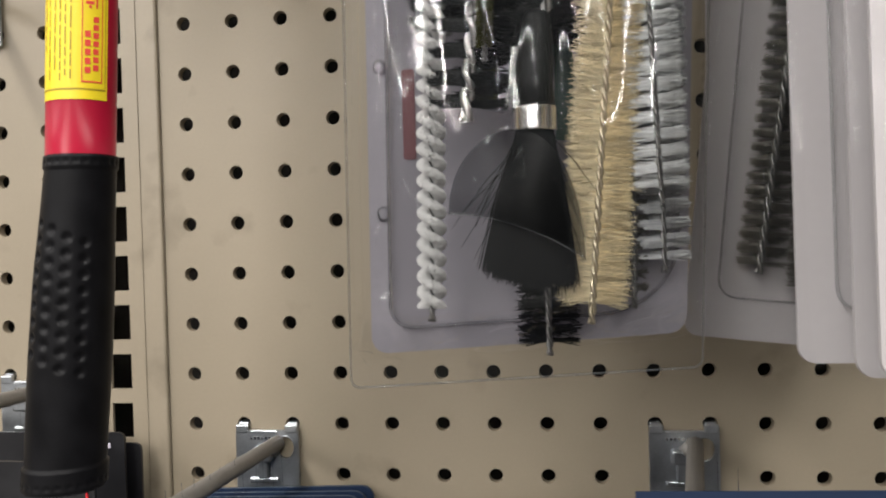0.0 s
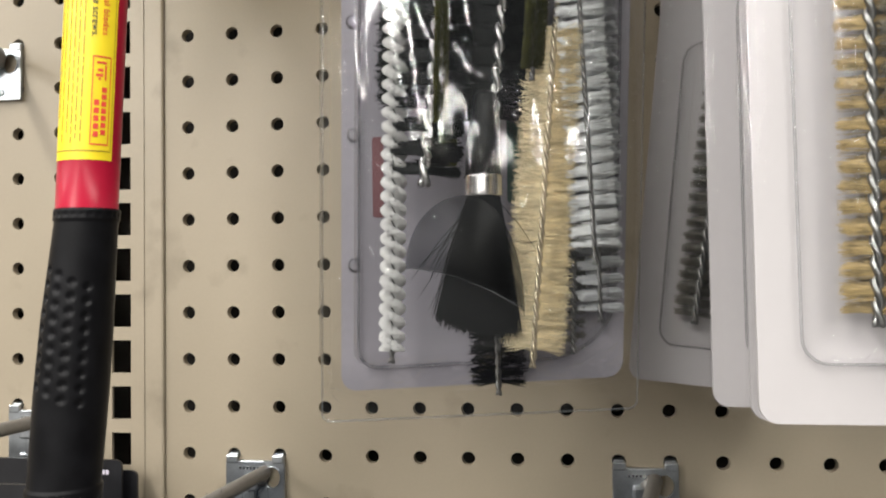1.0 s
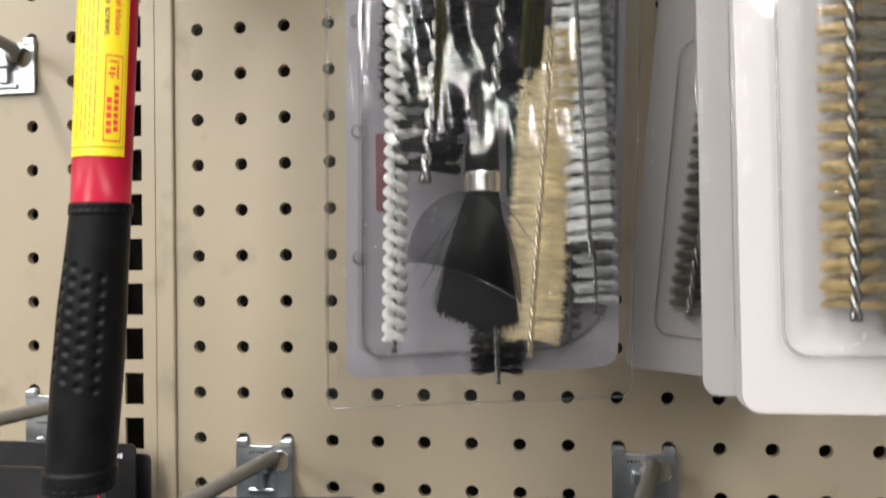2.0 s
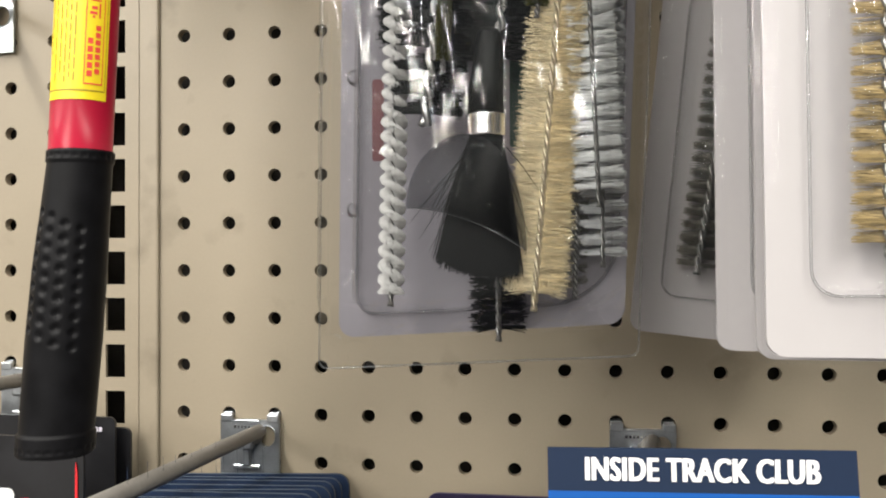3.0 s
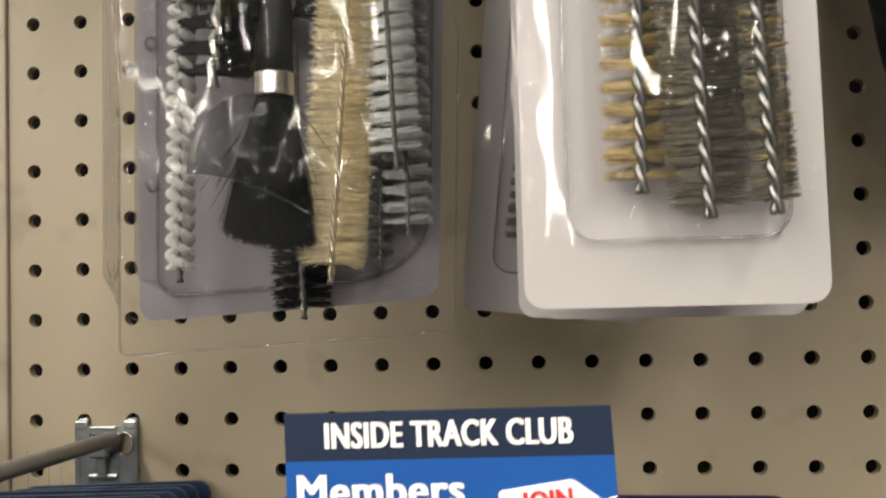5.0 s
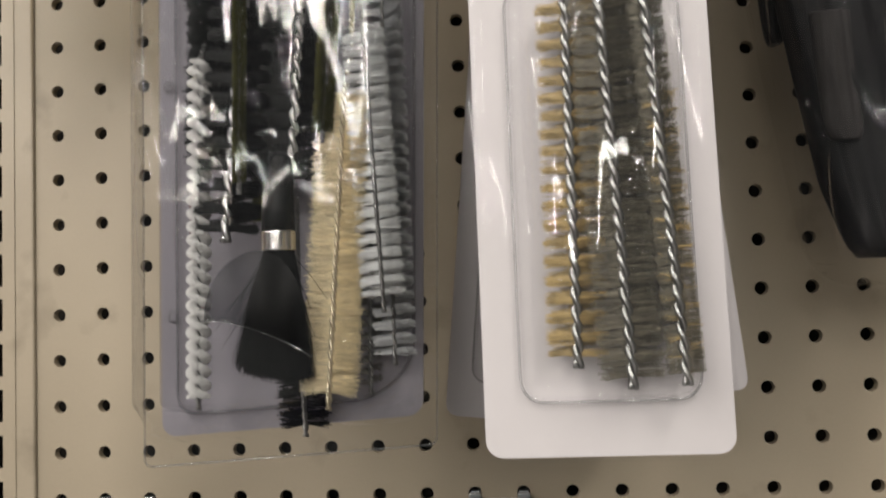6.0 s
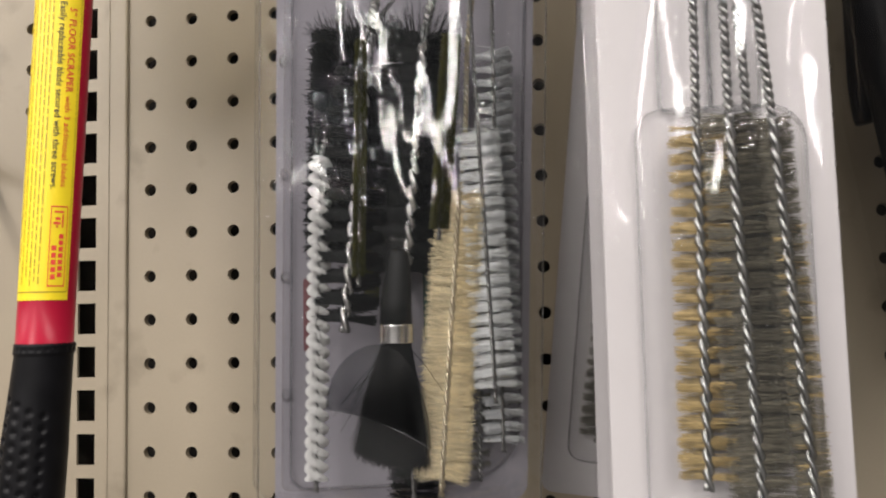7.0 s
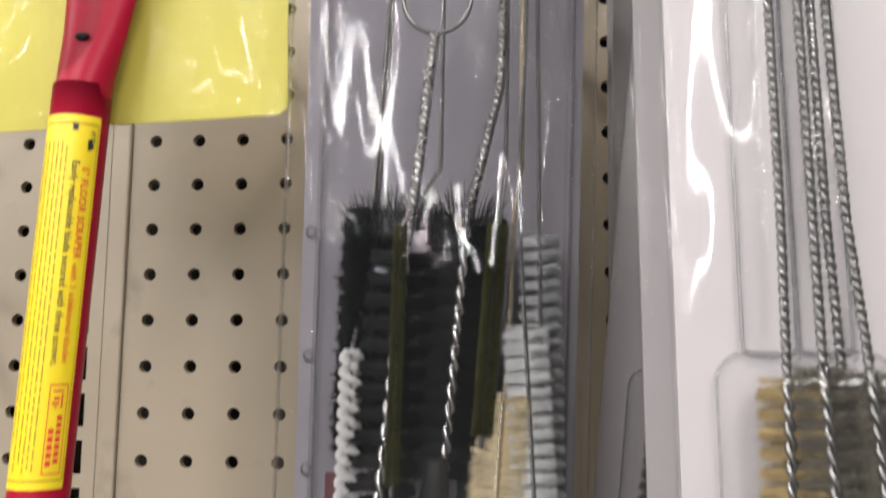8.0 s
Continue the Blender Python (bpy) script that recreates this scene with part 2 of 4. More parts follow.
def sweep(pts, radius, n=8, caps=True):
    """Vertices and faces of a round tube along points; radius may be a list."""
    pts = [Vector(p) for p in pts]
    rad = radius if isinstance(radius, (list, tuple)) else [radius] * len(pts)
    verts, faces = [], []
    up = Vector((0.3, 1, 0.2)).normalized()
    for i, p in enumerate(pts):
        t = (pts[min(i + 1, len(pts) - 1)] - pts[max(i - 1, 0)]).normalized()
        u = (up - t * up.dot(t)).normalized()
        w = t.cross(u)
        up = u
        for k in range(n):
            a = 2 * math.pi * k / n
            verts.append(p + (u * math.cos(a) + w * math.sin(a)) * rad[i])
    for i in range(len(pts) - 1):
        for k in range(n):
            a, b = i * n + k, i * n + (k + 1) % n
            faces.append((a, b, b + n, a + n))
    if caps:
        faces.append(tuple(range(n))[::-1])
        faces.append(tuple((len(pts) - 1) * n + k for k in range(n)))
    return verts, faces


def join(lists):
    verts, faces = [], []
    for v, f in lists:
        o = len(verts)
        verts += v
        faces += [tuple(i + o for i in q) for q in f]
    return verts, faces


def resample(pts, step):
    pts = [Vector(p) for p in pts]
    out = [pts[0]]
    for a, b in zip(pts, pts[1:]):
        n = max(1, int((b - a).length / step))
        out += [a.lerp(b, (i + 1) / n) for i in range(n)]
    return out


def twisted(pts, strand=0.0007, turn=0.006):
    """Two wire strands twisted left-handed round each other along a line of points."""
    line = resample(pts, turn / 10)
    out = []
    for s in (0, math.pi):
        path, d = [], 0.0
        for i, p in enumerate(line):
            t = (line[min(i + 1, len(line) - 1)] - line[max(i - 1, 0)]).normalized()
            u = t.cross(Vector((0, 1, 0))).normalized()
            w = t.cross(u)
            if i:
                d += (p - line[i - 1]).length
            a = s - 2 * math.pi * d / turn
            path.append(p + (u * math.cos(a) + w * math.sin(a)) * strand * 0.95)
        out.append(sweep(path, strand, 6))
    return join(out)


def bristle_mesh(p0, p1, radius, pitch, per_turn, thick, seed, jitter=0.0006, core=0.0008, starts=1, taper=0.0, wild=0.05, squash=1.0, ang=0.2, front=0.4, lobe=0.0):
    """Bristles set in a helix round the line p0 to p1, each a thin three-sided spike."""
    rng = np.random.default_rng(seed)
    p0, p1 = np.array(p0, float), np.array(p1, float)
    length = np.linalg.norm(p1 - p0)
    ax = (p1 - p0) / length
    u = np.cross(ax, (0, 1, 0))
    u /= np.linalg.norm(u)
    w = np.cross(ax, u)
    n = int(length / pitch * per_turn * starts)
    s = np.sort(rng.random(n))
    off = rng.uniform(-lobe, lobe, n) if lobe else rng.normal(0, ang, n)
    th = -2 * np.pi * s * length / pitch + rng.integers(0, starts, n) * 2 * np.pi / starts + off
    d = np.cos(th)[:, None] * u + squash * np.sin(th)[:, None] * w
    keep = d[:, 1] > -front
    s, d, n = s[keep], d[keep], int(keep.sum())
    r = radius * (1 - taper * s) * rng.uniform(0.97 if lobe else 0.86, 1.02 if lobe else 1.06, n)
    if lobe:
        r *= 0.45 + 0.55 * np.sqrt(1 - (off[keep] / lobe) ** 2)
    a = p0 + s[:, None] * (p1 - p0) + d * core + rng.normal(0, jitter * 0.5, n)[:, None] * ax
    b = p0 + s[:, None] * (p1 - p0) + d * r[:, None] + rng.normal(0, jitter, n)[:, None] * ax + rng.normal(0, radius * wild, (n, 3))
    side1 = np.cross(d, ax)
    side1 /= np.linalg.norm(side1, axis=1)[:, None]
    ring = [side1, -0.5 * side1 + 0.87 * ax, -0.5 * side1 - 0.87 * ax]
    v = np.stack([a + q * thick for q in ring] + [b + q * thick * 0.75 for q in ring], 1).reshape(-1, 3)
    f = []
    for i in range(n):
        o = 6 * i
        f += [(o, o + 1, o + 4, o + 3), (o + 1, o + 2, o + 5, o + 4), (o + 2, o, o + 3, o + 5), (o + 3, o + 4, o + 5)]
    return v.tolist(), f


def heightfield(x0, x1, z0, z1, radii, height, edge, y, nx, nz, ripple=0.0, seed=0, shape=None, grain=22):
    """A vacuum-formed shell over a rounded rectangle, rising towards -y from the plane y."""
    verts, faces = [], []
    for j in range(nz + 1):
        for i in range(nx + 1):
            fx, fz = i / nx, j / nz
            x, z = x0 + (x1 - x0) * fx, z0 + (z1 - z0) * fz
            rr = radii[(0 if fx < 0.5 else 1) if fz < 0.5 else (3 if fx < 0.5 else 2)]
            dx, dz = min(x - x0, x1 - x), min(z - z0, z1 - z)
            if dx < rr and dz < rr:
                k = math.hypot(rr - dx, rr - dz)
                if k > rr:
                    cx, cz = (x0 + rr if fx < 0.5 else x1 - rr), (z0 + rr if fz < 0.5 else z1 - rr)
                    x, z = cx + (x - cx) * rr / k, cz + (z - cz) * rr / k
                dist = max(0, rr - k)
            else:
                dist = min(dx, dz)
            q = min(1, dist / edge)
            h = height * math.sin(q * math.pi / 2) ** 0.7 if q > 0 else 0
            if shape:
                h *= shape(x, z)
            h += ripple * q * noise.noise(Vector((x * 75 + seed, z * grain, seed)))
            verts.append((x, y - h, z))
    w = nx + 1
    for j in range(nz):
        for i in range(nx):
            a = j * w + i
            faces.append((a, a + 1, a + w + 1, a + w))
    return verts, faces


def text_mesh(body, size, width=0.0, bold=0.0):
    """Vertices (in x, y) and faces of a line of writing, left-aligned; width squeezes it to that length."""
    cu = bpy.data.curves.new("writing", "FONT")
    cu.body, cu.size, cu.offset, cu.resolution_u = body, 1.0, bold, 3
    cu.space_character = 1.06
    ob = bpy.data.objects.new("writing", cu)
    scene.collection.objects.link(ob)
    me = bpy.data.meshes.new_from_object(ob.evaluated_get(bpy.context.evaluated_depsgraph_get()))
    v = [q.co.copy() for q in me.vertices]
    f = [tuple(p.vertices) for p in me.polygons]
    bpy.data.objects.remove(ob)
    x0, x1 = min(q.x for q in v), max(q.x for q in v)
    sx = width / (x1 - x0) if width else size
    return [((q.x - x0) * sx, q.y * size) for q in v], f


def flat_text(body, size, width, bold, x, y, z, material, parent, name="lettering", lean=0.0):
    v, f = text_mesh(body, size, width, bold)
    c, s = math.cos(radians(lean)), math.sin(radians(lean))
    copies = []
    for k in range(14):
        d, e = (k % 7 - 3) * 0.012 * size, (-0.011 if k < 7 else 0.011) * size
        copies.append(([(x + (a + d) * c - (b + e) * s, y - k * 0.00001, z + (a + d) * s + (b + e) * c) for a, b in v], f))
    vs, fs = join(copies)
    return link_mesh(name, vs, fs, material, parent)


def bar(x0, x1, y, z0, z1, material, parent, name="print_bar"):
    bm = bmesh.new()
    box(bm, x0, x1, y - 0.00012, y, z0, z1)
    return part(name, bm, material, parent)


# ---- structure ----


def pegboard(name, xs, xe, c0, c1, r0, r1, label):
    """A steel pegboard panel with round holes punched on a one-inch grid."""
    verts, faces = [], []
    thick, rad, n = 0.0045, 0.0034, 16

    def cell(ax, bx, az, bz, hx, hz):
        o = len(verts)
        # outer loop walks the cell's edge so that the ring has clean quads
        out = []
        for k in range(n):
            a = 2 * math.pi * k / n
            c, s = math.cos(a), math.sin(a)
            m = max(abs(c), abs(s))
            px, pz = c / m, s / m
            out.append((hx + px * (bx - hx if px > 0 else hx - ax), hz + pz * (bz - hz if pz > 0 else hz - az)))
        for px, pz in out:
            verts.append((px, 0, pz))
        for y, g in ((0, 1.06), (0.0005, 1.0), (thick, 1.0)):
            for k in range(n):
                a = 2 * math.pi * k / n
                verts.append((hx + rad * g * math.cos(a), y, hz + rad * g * math.sin(a)))
        for ring in range(3):
            for k in range(n):
                a, b = o + ring * n + k, o + ring * n + (k + 1) % n
                faces.append((a, a + n, b + n, b))

    h = PITCH / 2
    for c in range(c0, c1 + 1):
        for r in range(r0, r1 + 1):
            hx, hz = c * PITCH, ROW0 + r * PITCH
            cell(xs if c == c0 else hx - h, xe if c == c1 else hx + h, hz - h, hz + h, hx, hz)
    ob = link_mesh(name, verts, faces, M_BOARD)
    return tagged(ob, label, "pegboard", kind="structure")


pegboard("wall_pegboard_east", -0.0135, 0.66, 0, 25, -14, 22, "beige painted pegboard panel with round black holes")
pegboard("wall_pegboard_west", -0.42, -0.0548, -16, -3, -14, 22, "beige painted pegboard panel beside the slotted upright")
ZB, ZT = ROW0 - 14.5 * PITCH, ROW0 + 22.5 * PITCH

# Added dark sheet: its colour is the shade seen through holes and slots.
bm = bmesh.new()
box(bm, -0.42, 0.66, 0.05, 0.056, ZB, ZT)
tagged(part("wall_shade_sheet", bm, M_SHADE, None), "added dark sheet coloured as the shade behind pegboard holes and slots", "backing", kind="structure")

# slotted upright: two rails and a bar between every two slots
bm = bmesh.new()
yf, yb = 0.0012, 0.0032
box(bm, -0.0546, -0.0457, yf, yb, ZB, ZT)
box(bm, -0.0345, -0.0262, yf, yb, ZB, ZT)
for r in range(-14, 23):
    zc = ROW0 + (r + 0.555) * PITCH
    box(bm, -0.0457, -0.0345, yf, yb, zc - 0.0037, zc + 0.0037)
tagged(part("upright_slotted", bm, M_UPRIGHT, None), "beige steel shelving upright with rectangular slots", "upright", kind="structure")
bm = bmesh.new()
box(bm, -0.0262, -0.0137, -0.0022, 0.004, ZB, ZT, 0.0012)
box(bm, -0.0256, -0.0246, -0.0027, -0.0020, ZB, ZT)
tagged(part("trim_upright", bm, M_UPRIGHT, None), "beige rounded steel trim beside the pegboard", "trim", kind="structure")

# unseen shell added round the camera; floor, ceiling and far walls darkened to cut reflections
for name, dims, mm, lab in (
    ("floor", (-7, 5, -13.0, 0.4, -0.05, 0.0), M_FLOOR, "unseen grey store floor"),
    ("ceiling", (-7, 5, -13.0, 0.4, 3.2, 3.25), M_CEIL, "unseen store ceiling, darkened against reflections"),
    ("wall_south", (-7, 5, -13.05, -13.0, 0.0, 3.2), M_FAR, "unseen dark wall added to close the aisle"),
    ("wall_west", (-7.05, -7, -13.0, 0.4, 0.0, 3.2), M_FAR, "unseen dark wall added at the west end"),
    ("wall_east", (5, 5.05, -13.0, 0.4, 0.0, 3.2), M_FAR, "unseen dark wall added at the east end"),
    ("wall_north_lower", (-7, 5, 0.06, 0.1, 0.0, ZB), M_UPRIGHT, "lower shelving panels"),
    ("wall_north_upper", (-7, 5, 0.06, 0.1, ZT, 3.2), M_UPRIGHT, "upper shelving panels"),
    ("wall_north_left", (-7, -0.42, 0.0, 0.1, ZB, ZT), M_BOARD, "pegboard running on along the aisle"),
    ("wall_north_right", (0.66, 5, 0.0, 0.1, ZB, ZT), M_BOARD, "pegboard running on along the aisle"),
):
    bm = bmesh.new()
    box(bm, *dims)
    tagged(part(name, bm, mm, None), lab, name.split("_")[0], kind="structure")

# ---- hooks ----


def peg_hook(col, row, length, rise, rod_dx=0.0075, end_dx=0.0, label="zinc-plated pegboard hook with a grey rod"):
    """A stamped plate hung in two holes, with a rod that sticks out."""
    x = (col + 0.5) * PITCH
    z = ROW0 + row * PITCH
    root = thing("peg_hook", label, "hook", "pegboard hooks", pose(x, 0, z))
    bm = bmesh.new()
    ring = [(0.0095 + 0.0046 * math.cos(q), -0.0112 + 0.0056 * math.sin(q)) for q in [2 * math.pi * i / 20 for i in range(20)]]
    for loop_pts in (outline(-0.0161, 0.0161, -0.0315, -0.0026, 0.0008, 3), ring):
        vs = [bm.verts.new((px, -0.0030, pz)) for px, pz in loop_pts]
        for i, q in enumerate(vs):
            bm.edges.new((q, vs[(i + 1) % len(vs)]))
    bmesh.ops.triangle_fill(bm, use_beauty=True, edges=bm.edges[:], normal=(0, -1, 0))
    grown = bmesh.ops.extrude_face_region(bm, geom=bm.faces[:])
    bmesh.ops.translate(bm, vec=(0, 0.0018, 0), verts=[g for g in grown["geom"] if isinstance(g, bmesh.types.BMVert)])
    for sx in (-1, 1):
        box(bm, sx * 0.0127 - 0.0033, sx * 0.0127 + 0.0033, -0.0036, -0.0008, -0.0040, 0.0004, 0.0008)
        box(bm, sx * 0.0127 - 0.0026, sx * 0.0127 + 0.0026, -0.0010, 0.0062, -0.0014, 0.0010, 0.0004)
    box(bm, -0.0080, 0.0056, -0.0038, -0.0016, -0.0040, -0.0024, 0.0006)
    part("plate", bm, M_ZINC, root)
    v, f = sweep([(0.0095 + 0.0047 * math.cos(a), -0.0031, -0.0112 + 0.0057 * math.sin(a)) for a in [2 * math.pi * i / 20 for i in range(21)]], 0.0003, 6, False)
    link_mesh("rim", v, f, M_ZINC, root, True)
    for k in range(9):
        bar(-0.0086 + k * 0.0019, -0.0074 + k * 0.0019, -0.0030, -0.0072, -0.0058, M_ALU, root, "stamped_mark")
    bm = bmesh.new()
    box(bm, -0.0065, 0.0035, -0.0085, -0.0028, -0.0175, -0.0105, 0.0012)
    box(bm, -0.0040, 0.0012, -0.0062, -0.0028, -0.0262, -0.0170, 0.0008)
    box(bm, -0.0090, 0.0062, -0.0046, -0.0028, -0.0290, -0.0258, 0.0010)
    part("clasp", bm, M_ZINC, root)
    a = Vector((rod_dx, -0.009, -0.0072))
    b = Vector((rod_dx + end_dx, -length, -0.0072 + rise))
    pts = [a + Vector((-0.004, 0.004, -0.005)), a + Vector((-0.001, 0.001, -0.001)), a, a.lerp(b, 0.5), b, b + Vector((0, -0.006, 0.003)), b + Vector((0, -0.008, 0.010))]
    v, f = sweep(pts, 0.0036, 12)
    link_mesh("rod", v, f, M_ROD, root, True)
    return root


peg_hook(1, 0, 0.235, 0.0115, label="zinc hook plate with a grey rod holding navy cards")
peg_hook(9, 0, 0.211, 0.004, 0.004, -0.036, label="zinc hook plate with a grey rod behind a blue sign")
peg_hook(-4, 1, 0.20, 0.008, label="zinc hook plate with a grey rod beside the rubber grip")
peg_hook(-5, 9, 0.05, 0.004, label="empty zinc hook plate on the pegboard")
peg_hook(0, 17, 0.20, 0.006, 0.0085, label="zinc hook carrying the floor scraper")
peg_hook(6, 17, 0.20, 0.006, 0.008, label="zinc hook carrying the long brush pack")
peg_hook(10, 17, 0.25, 0.006, 0.012, label="zinc hook carrying the white brush packs")
peg_hook(16, 17, 0.20, 0.006, 0.0, label="zinc hook carrying the black bagged goods")

# ---- hanging cards below ----


def display_card(name, w, h, face, edge, label, group, panel=False, tab=0.022):
    """A thick printed card with rounded corners, a paler cut edge and a clear hang tab."""
    root = thing(name, label, "card", group)
    bm = bmesh.new()
    plate(bm, outline(-w / 2, w / 2, -h, 0, 0.006), -0.0009, 0.0009, 1)
    part("card", bm, [face, edge], root)
    v, f = sweep([(0.0015, 0.0012, -0.004), (0.0015, 0.0014, 0.006), (0.0015, 0.0012, tab)], 0.00007, 5)
    link_mesh("hang_string", v, f, face, root, True, "thin hanging string")
    if panel:
        bm = bmesh.new()
        plate(bm, outline(-w / 2 + 0.012, w / 2 - 0.009, -h + 0.01, -0.011, 0.004), -0.0013, -0.0009)
        part("printed_panel", bm, M_PANEL, root, "pale printed panel")
    return root


rng = random.Random(4)
proto = display_card("navy_card", 0.095, 0.11, M_NAVY, M_NAVYE, "dark navy display card with rounded corners on a hook", "navy cards on a hook")
proto.matrix_basis = pose(0.0455, -0.008, 1.2705, 0, -1.6, 0.5)
for i in range(1, 12):
    yy = -0.008 - 0.0125 * i
    copy_thing(proto, pose(0.0458 + rng.uniform(-0.0012, 0.0012), yy, 1.2703 - 0.115 * yy + rng.uniform(-0.0008, 0.0008), 0, rng.uniform(-2.2, -0.8), rng.uniform(-1.5, 1.5)))
for yy, lab in ((-0.160, "navy card with a pale printed panel"), (-0.186, "foremost navy card with a pale printed panel")):
    front = display_card("navy_card", 0.095, 0.11, M_NAVY, M_NAVYE, lab, "navy cards on a hook", True, 0.014)
    front.matrix_basis = pose(0.0460, yy, 1.2703 - 0.115 * yy, 0, -0.6, 1)

proto = display_card("purple_card", 0.215, 0.11, M_PURPLE, M_PURPLEE, "wide dark purple display card on a hook", "purple cards on a hook", tab=0.024)
proto.matrix_basis = pose(0.2465, -0.045, 1.2742, 0, 0.3, 0)
for i, yy in enumerate((-0.062, -0.080, -0.103, -0.122, -0.148, -0.172, -0.198)):
    if i in (1, 4):
        continue
    copy_thing(proto, pose(0.246 + rng.uniform(-0.004, 0.004), yy, 1.2694 - 0.10 * yy + rng.uniform(-0.001, 0.001), 0, rng.uniform(-0.9, 0.9), rng.uniform(-1.2, 1.2)))
for yy in (-0.080, -0.148):
    c = display_card("purple_card", 0.215, 0.11, M_PURPLE, M_PURPLEE, "wide purple card with a pale printed panel", "purple cards on a hook", True, 0.024)
    c.matrix_basis = pose(0.247, yy, 1.2696 - 0.10 * yy, 0, 0.4, 0.5)


def black_card(x0, x1, y, top, h, label, stripe=False, code=False):
    root = thing("black_card", label, "card", "black cards", pose(x0, y, top))
    w = x1 - x0
    bm = bmesh.new()
    plate(bm, outline(0, w, -h, 0, (0.003, 0.003, 0.0035, 0.003)), -0.0008, 0.0008)
    part("card", bm, M_BLACKC, root)
    if stripe:
        bm = bmesh.new()
        plate(bm, [(w - 0.0042, -h + 0.004), (w - 0.0016, -h + 0.004), (w - 0.0024, -0.014), (w - 0.0032, -0.010)], -0.0014, -0.0008)
        part("red_stripe", bm, M_SIGNR, root, "thin red printed stripe")
        bm = bmesh.new()
        plate(bm, outline(w - 0.030, w - 0.022, -0.040, -0.026, 0.003), -0.0013, -0.0008)
        part("print_mark", bm, M_SIGNR, root, "red printed mark")
        bm = bmesh.new()
        plate(bm, outline(w - 0.040, w - 0.031, -0.036, -0.022, 0.003), -0.0013, -0.0008)
        part("print_mark", bm, M_SIGNW, root, "white printed mark")
    if code:
        for k in range(5):
            bar(w - 0.0172 + k * 0.0021, w - 0.0156 + k * 0.0021, -0.0008, -0.0076, -0.0052, M_PANEL, root)
    return root


black_card(-0.135, -0.0230, -0.013, 1.2935, 0.10, "black display card behind another on a hook")
black_card(-0.130, -0.0278, -0.020, 1.3005, 0.11, "black display card with a small pale code", code=True)
black_card(-0.125, 0.0035, -0.100, 1.3085, 0.12, "black display card with a red stripe", stripe=True)

# ---- floor scraper ----
S_AX = ((0.0450, 1.70), (0.0388, 1.573), (0.0320, 1.438), (0.0313, 1.420), (0.0278, 1.385), (0.0215, 1.3135))
S_Y, S_R = -0.148, 0.0106


def axis_x(z):
    for (xa, za), (xb, zb) in zip(S_AX, S_AX[1:]):
        if z >= zb:
            return xa + (xb - xa) * (za - z) / (za - zb)
    return S_AX[-1][0]


def lathe(profile, n, dent=None):
    """Turn a list of (z, radius) about the scraper's axis."""
    verts, faces = [], []
    for z, r in profile:
        for k in range(n):
            a = 2 * math.pi * k / n
            rr = r - (dent(a, z) if dent else 0)
            verts.append((axis_x(z) + rr * math.sin(a), S_Y - rr * math.cos(a), z))
    for j in range(len(profile) - 1):
        for k in range(n):
            p, q = j * n + k, j * n + (k + 1) % n
            faces.append((p, q, q + n, p + n))
    faces.append(tuple(range(n)))
    faces.append(tuple((len(profile) - 1) * n + k for k in range(n))[::-1])
    return verts, faces


scraper = thing("floor_scraper", "red floor scraper with a yellow label and black rubber grip", "scraper")
v, f = lathe([(1.586, S_R), (1.57, S_R), (1.50, S_R), (1.44, S_R), (1.416, S_R)], 40)
link_mesh("tube", v, f, M_RED, scraper, True)
# flattened upper end, wider towards the blade
verts, faces, prev = [], [], None
for z, wl, wr, d in ((1.580, 0.0104, 0.0104, 0.0104), (1.590, 0.0100, 0.0116, 0.0085), (1.606, 0.0098, 0.0150, 0.0062), (1.630, 0.0105, 0.0190, 0.0050), (1.70, 0.012, 0.023, 0.0045)):
    o = len(verts)
    for k in range(28):
        a = 2 * math.pi * k / 28
        sx = math.sin(a)
        verts.append((axis_x(z) + sx * (wr if sx > 0 else wl), S_Y - d * math.cos(a), z))
    if prev is not None:
        faces += [(prev + k, prev + (k + 1) % 28, o + (k + 1) % 28, o + k) for k in range(28)]
    prev = o
faces.append(tuple(range(prev, prev + 28)))
link_mesh("head", verts, faces, M_RED, scraper, True, "flattened red steel head")
# Black bumps carry the shade of two dents pressed into the head.
for bz in (1.5895, 1.604):
    bm = bmesh.new()
    bmesh.ops.create_uvsphere(bm, u_segments=14, v_segments=8, radius=1, matrix=pose(axis_x(bz) + 0.0015, S_Y - 0.0072, bz) @ Matrix.Diagonal((0.0030, 0.0010, 0.0016, 1)))
    part("dent_shade", bm, M_RUBBER, scraper, "black bump painted as the shade in a pressed hole", True)


def grip_dent(a, z):
    deg = math.degrees(a)
    deg = deg - 360 if deg > 180 else deg
    out = 0.0
    for c, off in ((-36, 0.0), (-9, -0.002), (17, -0.0045), (44, -0.0062)):
        da = radians(deg - c) * 0.0125
        if abs(da) > 0.0028:
            continue
        for i in range(9):
            dz = z - (1.3995 + off - 0.0051 * i)
            q = (da / 0.0015) ** 2 + (dz / 0.0015) ** 2
            if q < 1.6:
                out = max(out, 0.0009 * math.exp(-q * q * 1.2))
    if z > 1.4165 or z < 1.320:
        rz = 1.4187 if z > 1.4 else 1.3168
        q = ((z - rz) / 0.0007) ** 2 + ((((deg + 180) % 15) - 7.5) / 4) ** 2
        out = max(out, 0.0005 * math.exp(-q))
    return out


